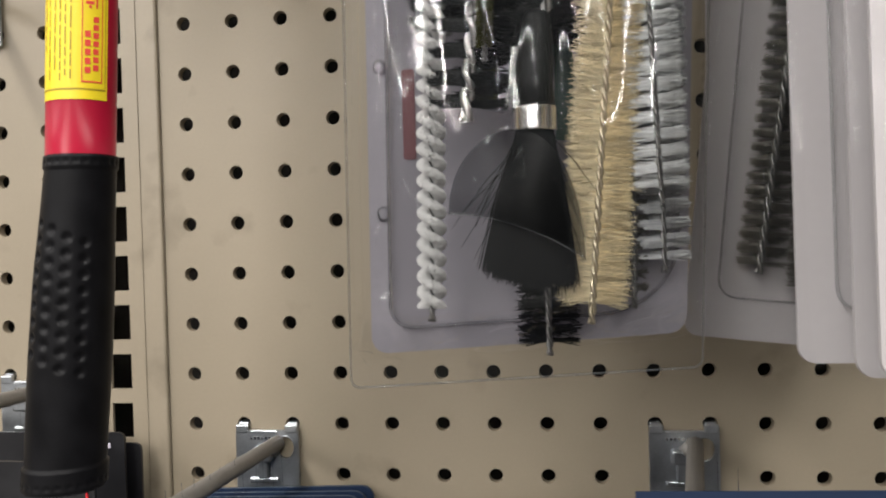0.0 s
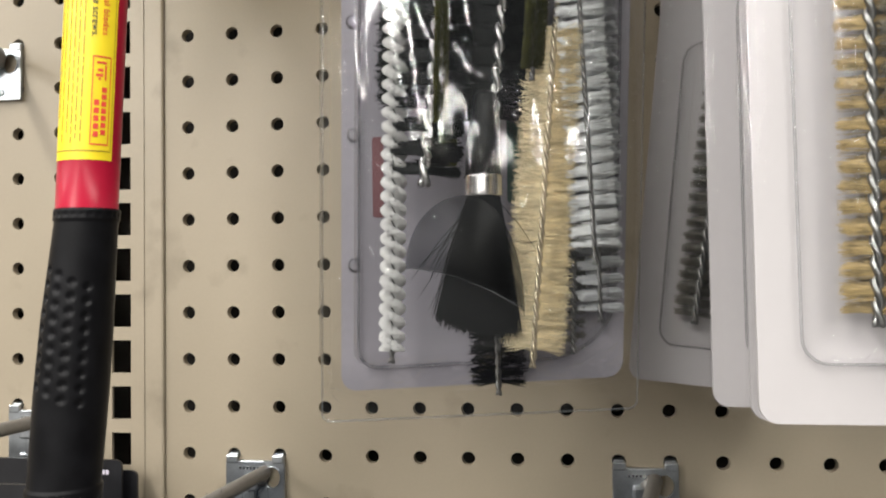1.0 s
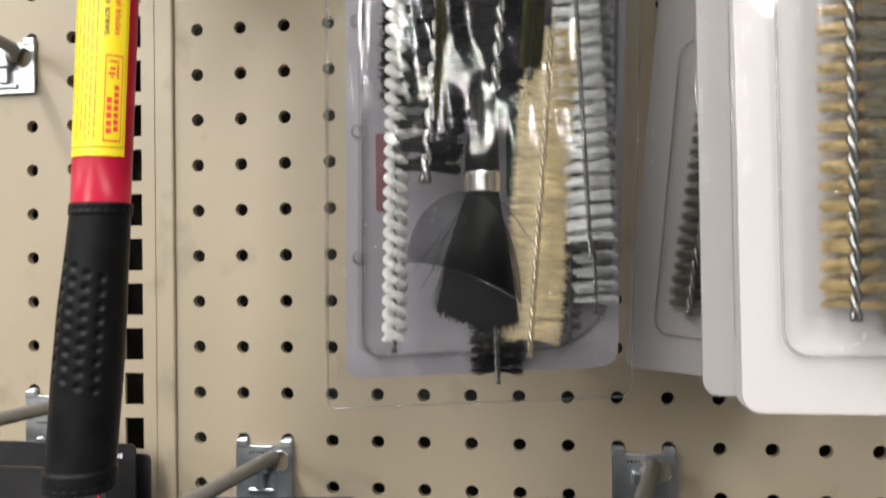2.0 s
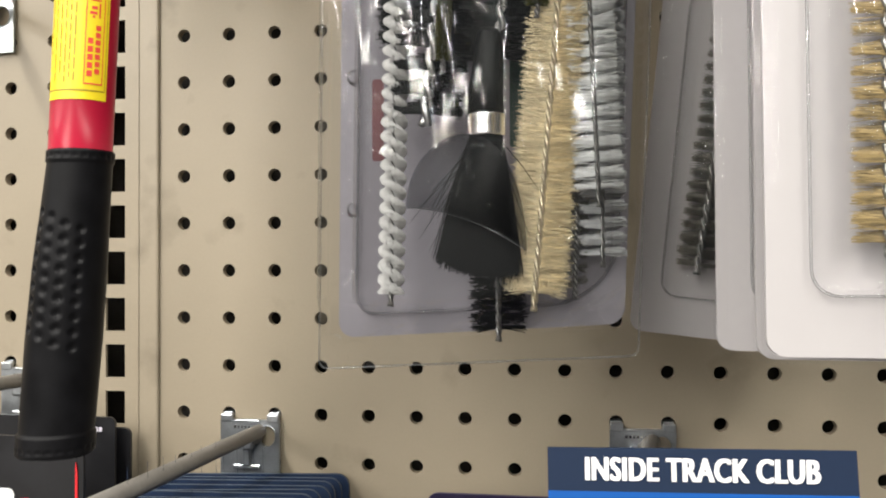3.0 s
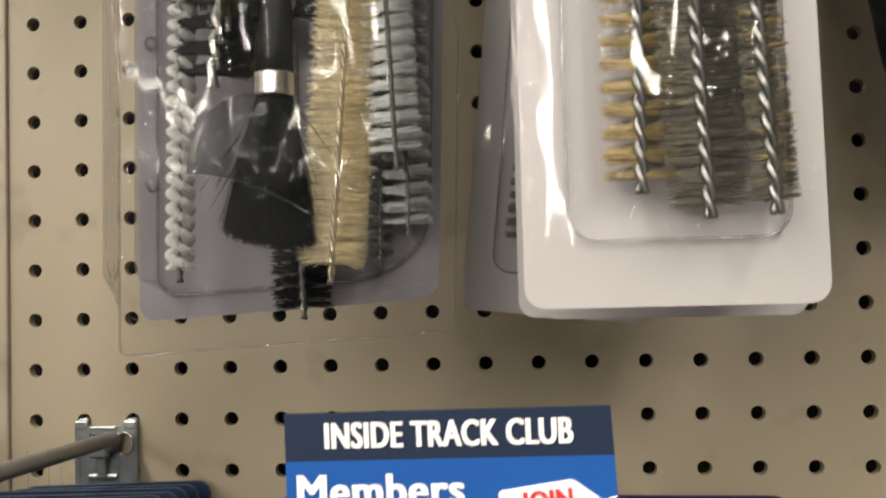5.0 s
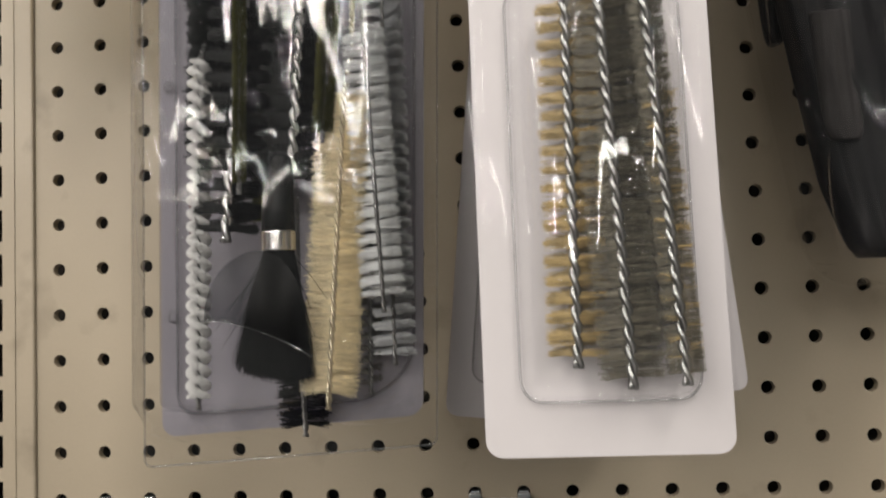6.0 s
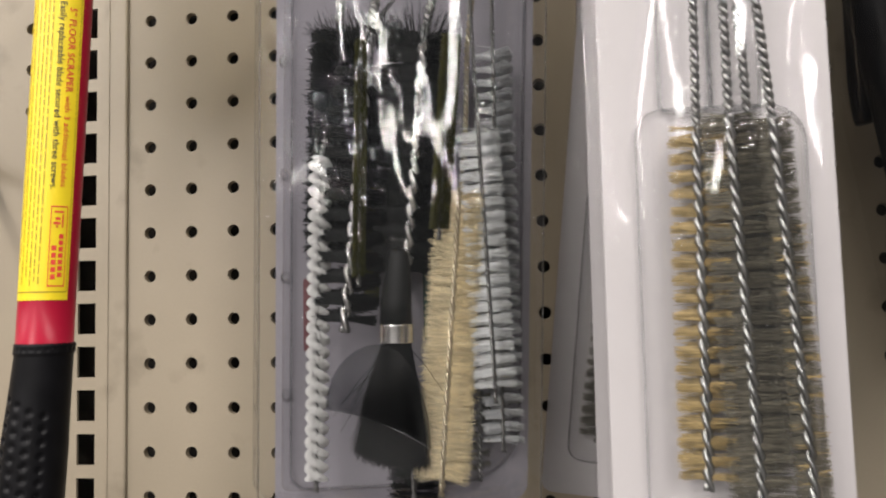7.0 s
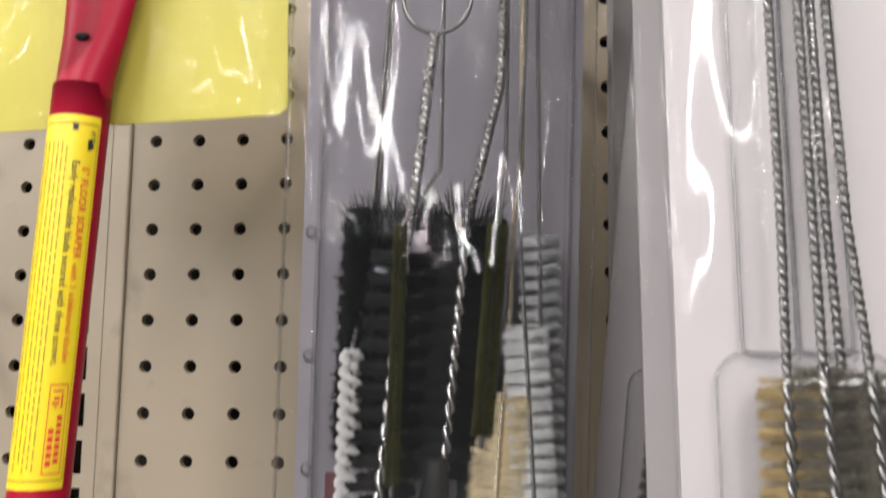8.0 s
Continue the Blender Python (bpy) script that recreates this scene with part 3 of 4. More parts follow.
prof = []
key = ((1.4210, 0.0108), (1.4206, 0.0113), (1.4170, 0.0113), (1.4164, 0.0108), (1.400, 0.0114), (1.380, 0.0123), (1.355, 0.0127), (1.325, 0.0125), (1.3222, 0.0124), (1.3216, 0.0131), (1.3150, 0.0131), (1.3138, 0.0122))
for (za, ra), (zb, rb) in zip(key, key[1:]):
    n = max(1, int((za - zb) / 0.0006))
    prof += [(za + (zb - za) * i / n, ra + (rb - ra) * i / n) for i in range(n)]
prof.append(key[-1])
v, f = lathe(prof, 120, grip_dent)
link_mesh("grip", v, f, M_RUBBER, scraper, True, "dimpled black rubber grip")


def wrap(p, z0, lift):
    """A point of the label, (down the tube, angle in degrees), on the tube's surface."""
    z, a = z0 - p[0], radians(p[1])
    r = S_R + lift
    return (axis_x(z) + r * math.sin(a), S_Y - r * math.cos(a), z)


def wrapped_patch(u0, u1, a0, a1, lift, name, material, parent, label=""):
    nu, na = max(1, int((u1 - u0) / 0.012)), max(1, int((a1 - a0) / 8))
    vs = [wrap((u0 + (u1 - u0) * i / nu, a0 + (a1 - a0) * j / na), 1.573, lift) for i in range(nu + 1) for j in range(na + 1)]
    fs = [(i * (na + 1) + j, i * (na + 1) + j + 1, (i + 1) * (na + 1) + j + 1, (i + 1) * (na + 1) + j) for i in range(nu) for j in range(na)]
    return link_mesh(name, vs, fs, material, parent, True, label)


label_ob = wrapped_patch(0, 0.1352, -80, 74, 0.00015, "label", M_YELLOW, scraper, "yellow printed paper label")
for a0 in (-76, 68.5):
    wrapped_patch(0.003, 0.1322, a0, a0 + 1.6, 0.0003, "border_line", M_INKO, label_ob)
for u0 in (0.003, 0.1318):
    wrapped_patch(u0, u0 + 0.0005, -74, 69, 0.0003, "border_line", M_INKO, label_ob)


def wrapped_text(body, size, width, bold, u, a, material):
    v, f = text_mesh(body, size, width, bold)
    pts = [wrap((u + p, a + math.degrees(q / S_R)), 1.573, 0.0004) for p, q in v]
    link_mesh("lettering", pts, f, material, label_ob)


wrapped_text("ITEM", 0.0024, 0.0062, 0.01, 0.006, 54, M_INKK)
wrapped_text("5\" FLOOR SCRAPER", 0.0036, 0.034, 0.012, 0.0195, 45, M_INKR)
wrapped_text("with 3 additional blades", 0.0030, 0.036, 0.004, 0.0550, 45, M_INKR)
wrapped_text("Easily replaceable blade secured with three screws.", 0.0034, 0.0745, 0.006, 0.0175, 26, M_INKK)
for a0, u0, u1 in ((12, 0.012, 0.129), (3, 0.010, 0.128), (-6, 0.010, 0.130), (-16, 0.010, 0.126), (-28, 0.010, 0.129), (-40, 0.010, 0.12), (-52, 0.010, 0.125)):
    u = u0
    while u < u1:
        step = rng.uniform(0.002, 0.007)
        wrapped_patch(u, min(u1, u + step), a0, a0 + 2.4, 0.0003, "print_bar", M_INKO, label_ob)
        u += step + 0.0009
for u0, u1, a0, a1 in ((0.009, 0.013, 50, 58), (0.003, 0.006, 20, 30)):
    wrapped_patch(u0, u1, a0, a1, 0.0003, "print_bar", M_INKK, label_ob)
# boxed maker's mark: plain shapes
for u0, u1, a0, a1 in ((0.0985, 0.1300, 30, 31.6), (0.0985, 0.1300, 62, 63.6), (0.0985, 0.0990, 30, 63), (0.1295, 0.1300, 30, 63)):
    wrapped_patch(u0, u1, a0, a1, 0.0003, "mark_frame", M_INKR, label_ob)
for k in range(7):
    wrapped_patch(0.1095 + k * 0.0025, 0.1113 + k * 0.0025, 48, 57, 0.0003, "mark_bar", M_INKR, label_ob)
for k in range(5):
    wrapped_patch(0.1140 + k * 0.0028, 0.1160 + k * 0.0028, 35, 44, 0.0003, "mark_bar", M_INKR, label_ob)
for u0, u1, a0, a1 in ((0.1005, 0.1012, 37, 55), (0.1018, 0.1070, 52, 55), (0.1030, 0.1040, 39, 49), (0.1048, 0.1058, 36, 49), (0.1062, 0.1070, 41, 45)):
    wrapped_patch(u0, u1, a0, a1, 0.0003, "mark_shape", M_INKR, label_ob)

# yellow header card and the clear bag round the scraper's head
ycard = thing("yellow_header_card", "plain yellow card in a clear bag behind the scraper", "card")
bm = bmesh.new()
plate(bm, [(-0.052, 1.5705), (0.1135, 1.5772), (0.1165, 1.5800), (0.1155, 1.64), (0.1145, 1.7265), (-0.052, 1.7265)], -0.1375, -0.1368)
part("card", bm, M_YCARD, ycard)
v, f = heightfield(-0.056, 0.1185, 1.5690, 1.7275, (0.004, 0.004, 0.004, 0.004), 0.0085, 0.050, -0.1378, 60, 60, 0.0035, 3,
                   lambda x, z: 0.35 + 2.6 * math.exp(-((x - 0.036) / 0.016) ** 2))
link_mesh("clear_bag", v, f, M_BAG, ycard, True, "creased clear plastic bag")

# ---- round brushes ----


def wire_brush(name, label, tip, base, stem, radius, bristle_mat, pitch, per_turn, thick, seed, start=0.004, strand=0.00052, turn=0.0042, stem_turn=0.0050, parent=None, wire=None, **kw):
    """A twisted-wire brush: tip, end of the bristles, and the bare stem above."""
    wire = wire or M_WIRE
    root = new(name)
    root.empty_display_size = 0.01
    if parent:
        root.parent = parent
        root["label"] = label
    else:
        tagged(root, label, "brush", "round brushes in the long pack")
    v, f = join([twisted([tip, base], strand, turn), twisted([base] + list(stem), strand * 0.9, stem_turn)])
    link_mesh("wire_core", v, f, wire, root, True, "twisted steel wire")
    t, b = Vector(tip), Vector(base)
    t = t + (b - t).normalized() * start
    v, f = bristle_mesh(t, b, radius, pitch, per_turn, thick, seed, **kw)
    link_mesh("bristles", v, f, bristle_mat, root)
    return root


YB = -0.166
pack = thing("long_brush_pack", "grey-backed clear pack of assorted tube brushes on a hook", "brush pack")
bm = bmesh.new()



def hang(x, z):
    """The pack hangs a little out of square: its lower edge rises and its sides spread upwards."""
    k = min(1, max(0, (x - 0.1243) / 0.096))
    low = min(1, max(0, (1.42 - z) / 0.06))
    return x + (z - 1.356) * (0.010 + 0.028 * k), z + 0.0056 * k * low


plate(bm, [hang(x, z) for x, z in outline(0.1243, 0.2203, 1.3557, 1.7245, 0.0055)], -0.1450, -0.1442)
part("backing_card", bm, M_CARDG, pack, "grey-lilac backing card")


def neck(x, z):
    """The tray narrows above the brushes."""
    if z < 1.556:
        return 1.0
    half = 0.044 - min(1, (z - 1.556) / 0.05) * 0.012
    d = abs(x - 0.176) - half
    return 1.0 if d < 0 else max(0.12, 1 - d / 0.006)


v, f = heightfield(0.1315, 0.2165, 1.3640, 1.700, (0.007, 0.020, 0.01, 0.01), 0.032, 0.0085, -0.1453, 64, 170, 0.00028, 7, neck, 9)
v = [(hang(x, z)[0] - 0.0006, y, hang(x, z)[1]) for x, y, z in v]
tray = link_mesh("blister_tray", v, f, M_BLISTER, pack, True, "moulded clear plastic tray")
for gz in (1.3995, 1.4450, 1.4850, 1.5300):
    bm = bmesh.new()
    bmesh.ops.create_uvsphere(bm, u_segments=14, v_segments=8, radius=1, matrix=pose(0.1292, -0.1453, gz) @ Matrix.Diagonal((0.0019, 0.0016, 0.0024, 1)))
    part("snap_dimple", bm, M_RIM, pack, "", True)
# dome moulded over the dusting brush, cut off slanting below; tint paints in the hair's reflection
verts, faces = [], []
for j in range(13):
    for i in range(33):
        a, q = math.pi * i / 32, j / 12
        x = 0.1715 + 0.0180 * q * math.cos(a)
        up = q * math.sin(a)
        low = 1.3915 - 0.36 * (x - 0.1715) + 0.003 * (1 - ((x - 0.1715) / 0.018) ** 2)
        verts.append((x, -0.1770 - 0.0035 * (1 - q * q), low * (1 - up) + 1.4200 * up))
for j in range(12):
    for i in range(32):
        o = j * 33 + i
        faces.append((o, o + 1, o + 34, o + 33))
link_mesh("moulded_dome", verts, faces, M_DOME, pack, True, "clear domed window in the tray, tinted dark for the hair reflected in it")
rim = []
for i in range(25):
    x = 0.1535 + 0.036 * i / 24
    rim.append((x, -0.1785 - 0.0015 * math.sin(math.pi * i / 24), 1.3915 - 0.36 * (x - 0.1715) + 0.003 * (1 - ((x - 0.1715) / 0.018) ** 2)))
v, f = sweep(rim, 0.00028, 8)
link_mesh("dome_rim", v, f, M_DOMERIM, pack, True)
bm = bmesh.new()
plate(bm, outline(0.1362, 0.1402, 1.4160, 1.4440, 0.001), -0.1453, -0.1450)
part("red_print", bm, M_PRINTR, pack, "dull red printed block on the backing card")
bm = bmesh.new()
plate(bm, outline(0.1600, 0.1660, 1.4330, 1.5100, 0.001), -0.1453, -0.1450)
part("olive_print", bm, M_OLIVE, pack, "olive printed block on the backing card")
bm = bmesh.new()
plate(bm, outline(0.1830, 0.1890, 1.4200, 1.4600, 0.001), -0.1453, -0.1450)
part("green_print", bm, M_PRINTG, pack, "dark green printed block on the backing card")
# outer bag: film in front and a proud welded edge
v, f = heightfield(0.1172, 0.2252, 1.3450, 1.7270, (0.003, 0.003, 0.003, 0.003), 0.0345, 0.017, -0.1440, 50, 120, 0.00035, 21, lambda x, z: 1.0 if z > 1.37 else max(0.0, (z - 1.352) / 0.018), 12)
v = [(hang(x, z)[0], y, hang(x, z)[1]) for x, y, z in v]
link_mesh("outer_bag", v, f, M_BAG, pack, True, "loose clear outer bag")
rim = [(hang(x, z)[0], -0.1462, hang(x, z)[1]) for x, z in outline(0.1308, 0.2170, 1.3634, 1.7005, (0.007, 0.022, 0.01, 0.01), 10)]
v, f = sweep(rim + rim[:1], 0.0005, 8, False)
link_mesh("tray_rim", v, f, M_RIM, pack, True)
edge_pts = [(hang(x, z)[0], -0.1441, hang(x, z)[1]) for x, z in outline(0.1172, 0.2252, 1.3450, 1.7270, 0.003)]
v, f = sweep(edge_pts + edge_pts[:1], 0.00035, 5, False)
link_mesh("bag_edge", v, f, M_HOLDER, pack, True)

wire_brush("white_spiral_brush", "white nylon spiral brush on twisted wire", (0.1466, YB, 1.3680), (0.1494, YB, 1.487), [(0.1530, YB + 0.009, 1.512), (0.1571, YB + 0.002, 1.5563), (0.1608, YB + 0.001, 1.609), (0.166, YB + 0.006, 1.69)], 0.0042, M_NYLW, 0.0090, 900, 0.00034, 11, parent=pack, strand=0.0006, turn=0.0090, jitter=0.0001, wild=0.012, starts=2, lobe=0.95, front=2.0)
wire_brush("black_back_brush", "dense black round brush behind the white spiral one", (0.1530, YB + 0.006, 1.4500), (0.1560, YB + 0.006, 1.534), [(0.1590, YB + 0.006, 1.57), (0.1650, YB + 0.006, 1.69)], 0.0108, M_BLK, 0.0062, 1500, 0.00020, 22, parent=pack, jitter=0.0012, squash=0.55, ang=0.9, wild=0.08, front=2.0)
wire_brush("black_spiral_brush", "black nylon spiral brush, bristles set wide apart", (0.1580, YB - 0.002, 1.4240), (0.1672, YB - 0.001, 1.520), [(0.1705, YB - 0.002, 1.540), (0.1770, YB - 0.003, 1.5950)], 0.0112, M_BLK, 0.0150, 1300, 0.00020, 12, parent=pack, strand=0.00115, turn=0.0150, jitter=0.0006, squash=0.55, starts=2, ang=0.22, front=0.22, wild=0.03, wire=M_WIREB)
wire_brush("black_round_brush", "dense black round brush on twisted wire", (0.1797, YB + 0.002, 1.4420), (0.1880, YB + 0.002, 1.531), [(0.1992, YB + 0.002, 1.577), (0.2035, YB + 0.006, 1.69)], 0.0125, M_BLK, 0.0130, 2100, 0.00020, 13, parent=pack, strand=0.00105, turn=0.0130, jitter=0.0010, squash=0.55, starts=2, ang=0.45, front=0.22, wire=M_WIREB)
wire_brush("olive_brush", "narrow olive brush among black ones", (0.1638, YB - 0.004, 1.4400), (0.1660, YB - 0.004, 1.5280), [(0.1782, YB + 0.008, 1.5500), (0.180, YB + 0.008, 1.69)], 0.0024, M_OLIVE, 0.004, 420, 0.00014, 14, parent=pack, ang=3.0, front=2.0)
wire_brush("tan_brush", "tan natural bristle brush on twisted wire", (0.1912, YB, 1.3667), (0.1998, YB, 1.472), [(0.2015, YB + 0.007, 1.49), (0.2030, YB + 0.007, 1.527), (0.2064, YB + 0.003, 1.55), (0.208, YB + 0.008, 1.69)], 0.0090, M_TAN, 0.0076, 900, 0.00011, 15, parent=pack, strand=0.00062, turn=0.0076, wire=M_WIRET, jitter=0.0011, wild=0.10, starts=2, ang=0.75, front=0.35, start=0.0065, taper=0.12)
wire_brush("olive_brush", "olive brush above the tan one", (0.1925, YB - 0.003, 1.4560), (0.1985, YB - 0.003, 1.528), [(0.2009, YB + 0.006, 1.5488), (0.2035, YB + 0.008, 1.69)], 0.0036, M_OLIVE, 0.004, 420, 0.00014, 16, parent=pack, ang=3.0, front=2.0)
wire_brush("clear_nylon_brush", "translucent white nylon brush on thin wire", (0.2111, YB, 1.3985), (0.2069, YB, 1.495), [(0.2050, YB - 0.001, 1.54), (0.2085, YB + 0.006, 1.60), (0.209, YB + 0.008, 1.69)], 0.0074, M_NYLC, 0.0092, 520, 0.00014, 17, parent=pack, strand=0.00046, turn=0.0060, stem_turn=0.0040, jitter=0.0006, wild=0.04, starts=2, ang=0.4, front=0.35, start=0.006)
wire_brush("large_nylon_brush", "large clear nylon brush at the back of the tray", (0.2128, YB + 0.010, 1.3800), (0.2122, YB + 0.010, 1.527), [(0.2125, YB + 0.011, 1.60), (0.2125, YB + 0.011, 1.69)], 0.0072, M_NYLL, 0.0100, 420, 0.00024, 18, parent=pack, turn=0.0100, jitter=0.0003, wild=0.02, starts=2, ang=0.25, front=0.7)
wire_brush("small_black_brush", "small black brush poking from the tray", (0.1796, YB + 0.014, 1.3560), (0.1795, YB + 0.010, 1.402), [(0.179, YB + 0.012, 1.44)], 0.0088, M_BLK, 0.0076, 230, 0.00018, 19, parent=pack, strand=0.0006, turn=0.0076, start=0.004, squash=0.5, starts=2, ang=0.3, wild=0.07, front=0.3)
wire_brush("green_brush", "thin dark green brush in the tray corner", (0.2040, YB + 0.010, 1.3700), (0.2050, YB + 0.010, 1.415), [(0.205, YB + 0.011, 1.47)], 0.0038, M_DARKBRISTLE, 0.004, 160, 0.0002, 20, parent=pack)

# dusting brush: handle, ferrule and a fan of black hair
dust = new("dusting_brush")
dust.parent = pack
dust["label"] = "black dusting brush with an aluminium ferrule"
cx, cy = 0.1762, -0.170
cx = 0.1770
v, f = sweep([(cx + 0.0012, cy, 1.4532), (cx + 0.0012, cy, 1.4526), (cx + 0.0011, cy, 1.4512), (cx + 0.001, cy, 1.445), (cx, cy, 1.434), (cx, cy, 1.4255)], [0.0010, 0.0028, 0.0037, 0.0045, 0.0054, 0.0057], 24)
link_mesh("handle", v, f, M_HANDLE, dust, True)
v, f = sweep([(cx, cy, z) for z in [1.4266 - 0.00033 * i for i in range(21)]], [0.0057] + [0.0061 - 0.00016 * (i % 2) for i in range(19)] + [0.0056], 28)
link_mesh("ferrule", v, f, M_ALU, dust, True)
nr = np.random.default_rng(5)
vs, fs = [], []
for i in range(2300):
    a, q = nr.uniform(0, 2 * np.pi), math.sqrt(nr.random())
    c = q * math.cos(a)
    x0, y0 = cx + 0.0052 * c, cy + 0.004 * q * math.sin(a)
    tx = 0.1742 + 0.0130 * c + nr.normal(0, 0.0007)
    tz = 1.3790 - 0.17 * (tx - 0.1742) + 0.0016 * c * c + nr.normal(0, 0.0010)
    if i % 150 == 0:
        tx, tz = 0.1742 + nr.choice([-1, 1]) * nr.uniform(0.012, 0.021), 1.389 + nr.uniform(-0.008, 0.016)
    ty = cy + 0.0050 * q * math.sin(a)
    mx, my, mz = (x0 + tx) / 2 + (tx - x0) * 0.06, (y0 + ty) / 2, (1.4198 + tz) / 2
    vv, ff = sweep([(x0, y0, 1.4200), (mx, my, mz), (tx, ty, tz)], [0.00013, 0.00012, 0.00008], 3, False)
    o = len(vs)
    vs += vv
    fs += [tuple(k + o for k in g) for g in ff]
link_mesh("hair", vs, fs, M_BLK, dust, False, "splayed black hair")

# splayed hairs at the top of the two black brushes
vs, fs = [], []
for (bx, bz), spread in (((0.1600, 1.531), 0.0125), ((0.1690, 1.529), 0.008), ((0.1870, 1.530), 0.011)):
    for i in range(170):
        a = nr.uniform(-1, 1)
        ln = nr.uniform(0.005, 0.013) * (1.25 - 0.5 * abs(a))
        p = (bx + a * spread * 0.8, YB + nr.uniform(-0.004, 0.005), bz - 0.002)
        e = (p[0] + a * 0.006 + nr.normal(0, 0.001), p[1] + nr.normal(0, 0.002), p[2] + ln)
        vv, ff = sweep([p, ((p[0] + e[0]) / 2 + a * 0.0006, (p[1] + e[1]) / 2, (p[2] + e[2]) / 2 + 0.001), e], [0.00012, 0.0001, 0.00007], 3, False)
        o = len(vs)
        vs += vv
        fs += [tuple(k + o for k in g) for g in ff]
link_mesh("splayed_hairs", vs, fs, M_BLK, pack, False, "loose black hairs at the brush ends")

# wire loop handle
loop = [(0.1778 + 0.0118 * math.sin(a), YB - 0.003, 1.6075 - 0.0125 * math.cos(a)) for a in [2 * math.pi * i / 24 for i in range(25)]]
v, f = sweep(loop, 0.0008, 8)
link_mesh("wire_loop", v, f, M_WIRE, pack, True, "wire loop at the end of a brush stem")

# ---- white carded brush packs ----


def white_pack(label, dark=False):
    root = thing("carded_brush_pack", label, "brush pack", "white carded brush packs")
    w = 0.0632
    bm = bmesh.new()
    plate(bm, outline(-w / 2, w / 2, -0.338, 0.020, (0.0045, 0.0045, 0.004, 0.004)), -0.0006, 0.0006)
    part("card", bm, M_CARDW, root, "glossy white backing card")
    v, f = heightfield(-w / 2 - 0.0012, w / 2 + 0.0012, -0.3395, 0.0215, (0.005,) * 4, 0.0018, 0.003, -0.0006, 26, 90, 0.0011, 31)
    link_mesh("film", v, f, M_FILM, root, True, "clear film sealed over the card")
    v, f = heightfield(-0.0215, 0.0232, -0.3235, -0.2120, (0.006, 0.006, 0.010, 0.008), 0.0165, 0.0085, -0.0012, 40, 90, 0.0006, 33)
    link_mesh("blister", v, f, M_BLISTER2, root, True, "moulded clear blister over the bristles")
    rim = [(x, -0.0022, z) for x, z in outline(-0.0220, 0.0237, -0.3240, -0.2115, (0.006, 0.006, 0.010, 0.008))]
    v, f = sweep(rim + rim[:1], 0.00035, 8, False)
    link_mesh("blister_rim", v, f, M_RIM, root, True)
    for xa, xb in ((-0.0150, -0.0012), (-0.0008, 0.0125)):
        edge = [(x, -0.0020, z) for x, z in outline(xa, xb, -0.2125, 0.012, 0.003)]
        v, f = sweep(edge + edge[:1], 0.0005, 6, False)
        link_mesh("channel_rim", v, f, M_RIM, root, True)
        v, f = heightfield(xa, xb, -0.2165, 0.012, (0.003,) * 4, 0.011, 0.004, -0.0012, 16, 80, 0.0005, 35)
        link_mesh("stem_blister", v, f, M_BLISTER2, root, True, "narrow clear channel over the stems")
    for ob in root.children:
        if ob.name.split(".")[0] in ("film", "blister", "stem_blister"):
            ob.visible_shadow = False
    y = -0.0085
    rows = (
        ("brass_brush", (-0.0108 if dark else -0.0074, y, -0.3150), (-0.0064, y, -0.2185), [(-0.0057, y, -0.18), (-0.0048, y + 0.002, 0.0)], 0.0076, M_BRASS),
        ("steel_brush", (0.0057, y - 0.001, -0.3205), (0.0020, y - 0.001, -0.2155), [(0.0022, y, -0.18), (0.002, y + 0.002, 0.0)], 0.0082, M_STEEL),
        ("mixed_brush", (0.0190, y, -0.3200), (0.0135, y, -0.2165), [(0.0104, y, -0.178), (0.0070, y + 0.002, 0.0)], 0.0047, M_STEEL),
        ("fine_brush", (0.0128, y + 0.003, -0.3060), (0.0080, y + 0.003, -0.2180), [(0.0062, y + 0.002, -0.178), (0.0055, y + 0.003, 0.0)], 0.0070, M_DARKBRISTLE),
    )
    for i, (nm, tip, base, stem, rad, bm_) in enumerate(rows):
        if dark:
            bm_ = M_DARKBRISTLE
        wire_brush(nm, {"brass_brush": "brass wire bristles", "steel_brush": "steel wire bristles"}.get(nm, "dark wire bristles"), tip, base, stem, rad, bm_, 0.0094, 420, 0.00010, 40 + i, parent=root, strand=0.00078, turn=0.0094, stem_turn=0.0055, jitter=0.00035, wild=0.035, squash=0.7, start=0.003, starts=2, ang=0.38 if i == 0 else 0.8, front=0.3)
    if not dark:
        v, f = bristle_mesh((0.0188, y, -0.3130), (0.0162, y, -0.2450), 0.0046, 0.0049, 60, 0.00014, 49, squash=0.7)
        link_mesh("brass_tuft", v, f, M_BRASS, root, False, "brass wires among the steel")
    return root


HX, HZ = 0.2773, 1.6965
frontpack = white_pack("white carded pack of wire brushes, foremost on its hook")
frontpack.matrix_basis = pose(HX, -0.209, HZ + 0.0015, -2, 0, 0)
rear = white_pack("white carded pack of dark wire brushes hanging askew", True)
rear.matrix_basis = pose(0.2917, -0.112, 1.6892, 0, 6.0, -2)
for x, y, dz, ry, rz in ((0.2768, -0.158, -0.003, 0.1, 0), (0.2840, -0.098, -0.0012, -5.2, 2), (0.281, -0.142, -0.002, -1.0, -1), (0.281, -0.080, -0.001, 1.2, 1), (0.281, -0.062, -0.003, -2.2, 0), (0.2818, -0.186, -0.002, 0.2, 0), (0.282, -0.044, -0.004, 0.8, 0)):
    c = copy_thing(rear if y > -0.15 else frontpack, pose(x, y, HZ + dz, -2 if y < -0.15 else 0, ry, rz))
    c["label"] = "white carded brush pack behind others on the hook"

# ---- black bagged goods ----
goods = thing("bagged_black_goods", "black goods in a wrinkled clear bag on a hook", "bagged goods")


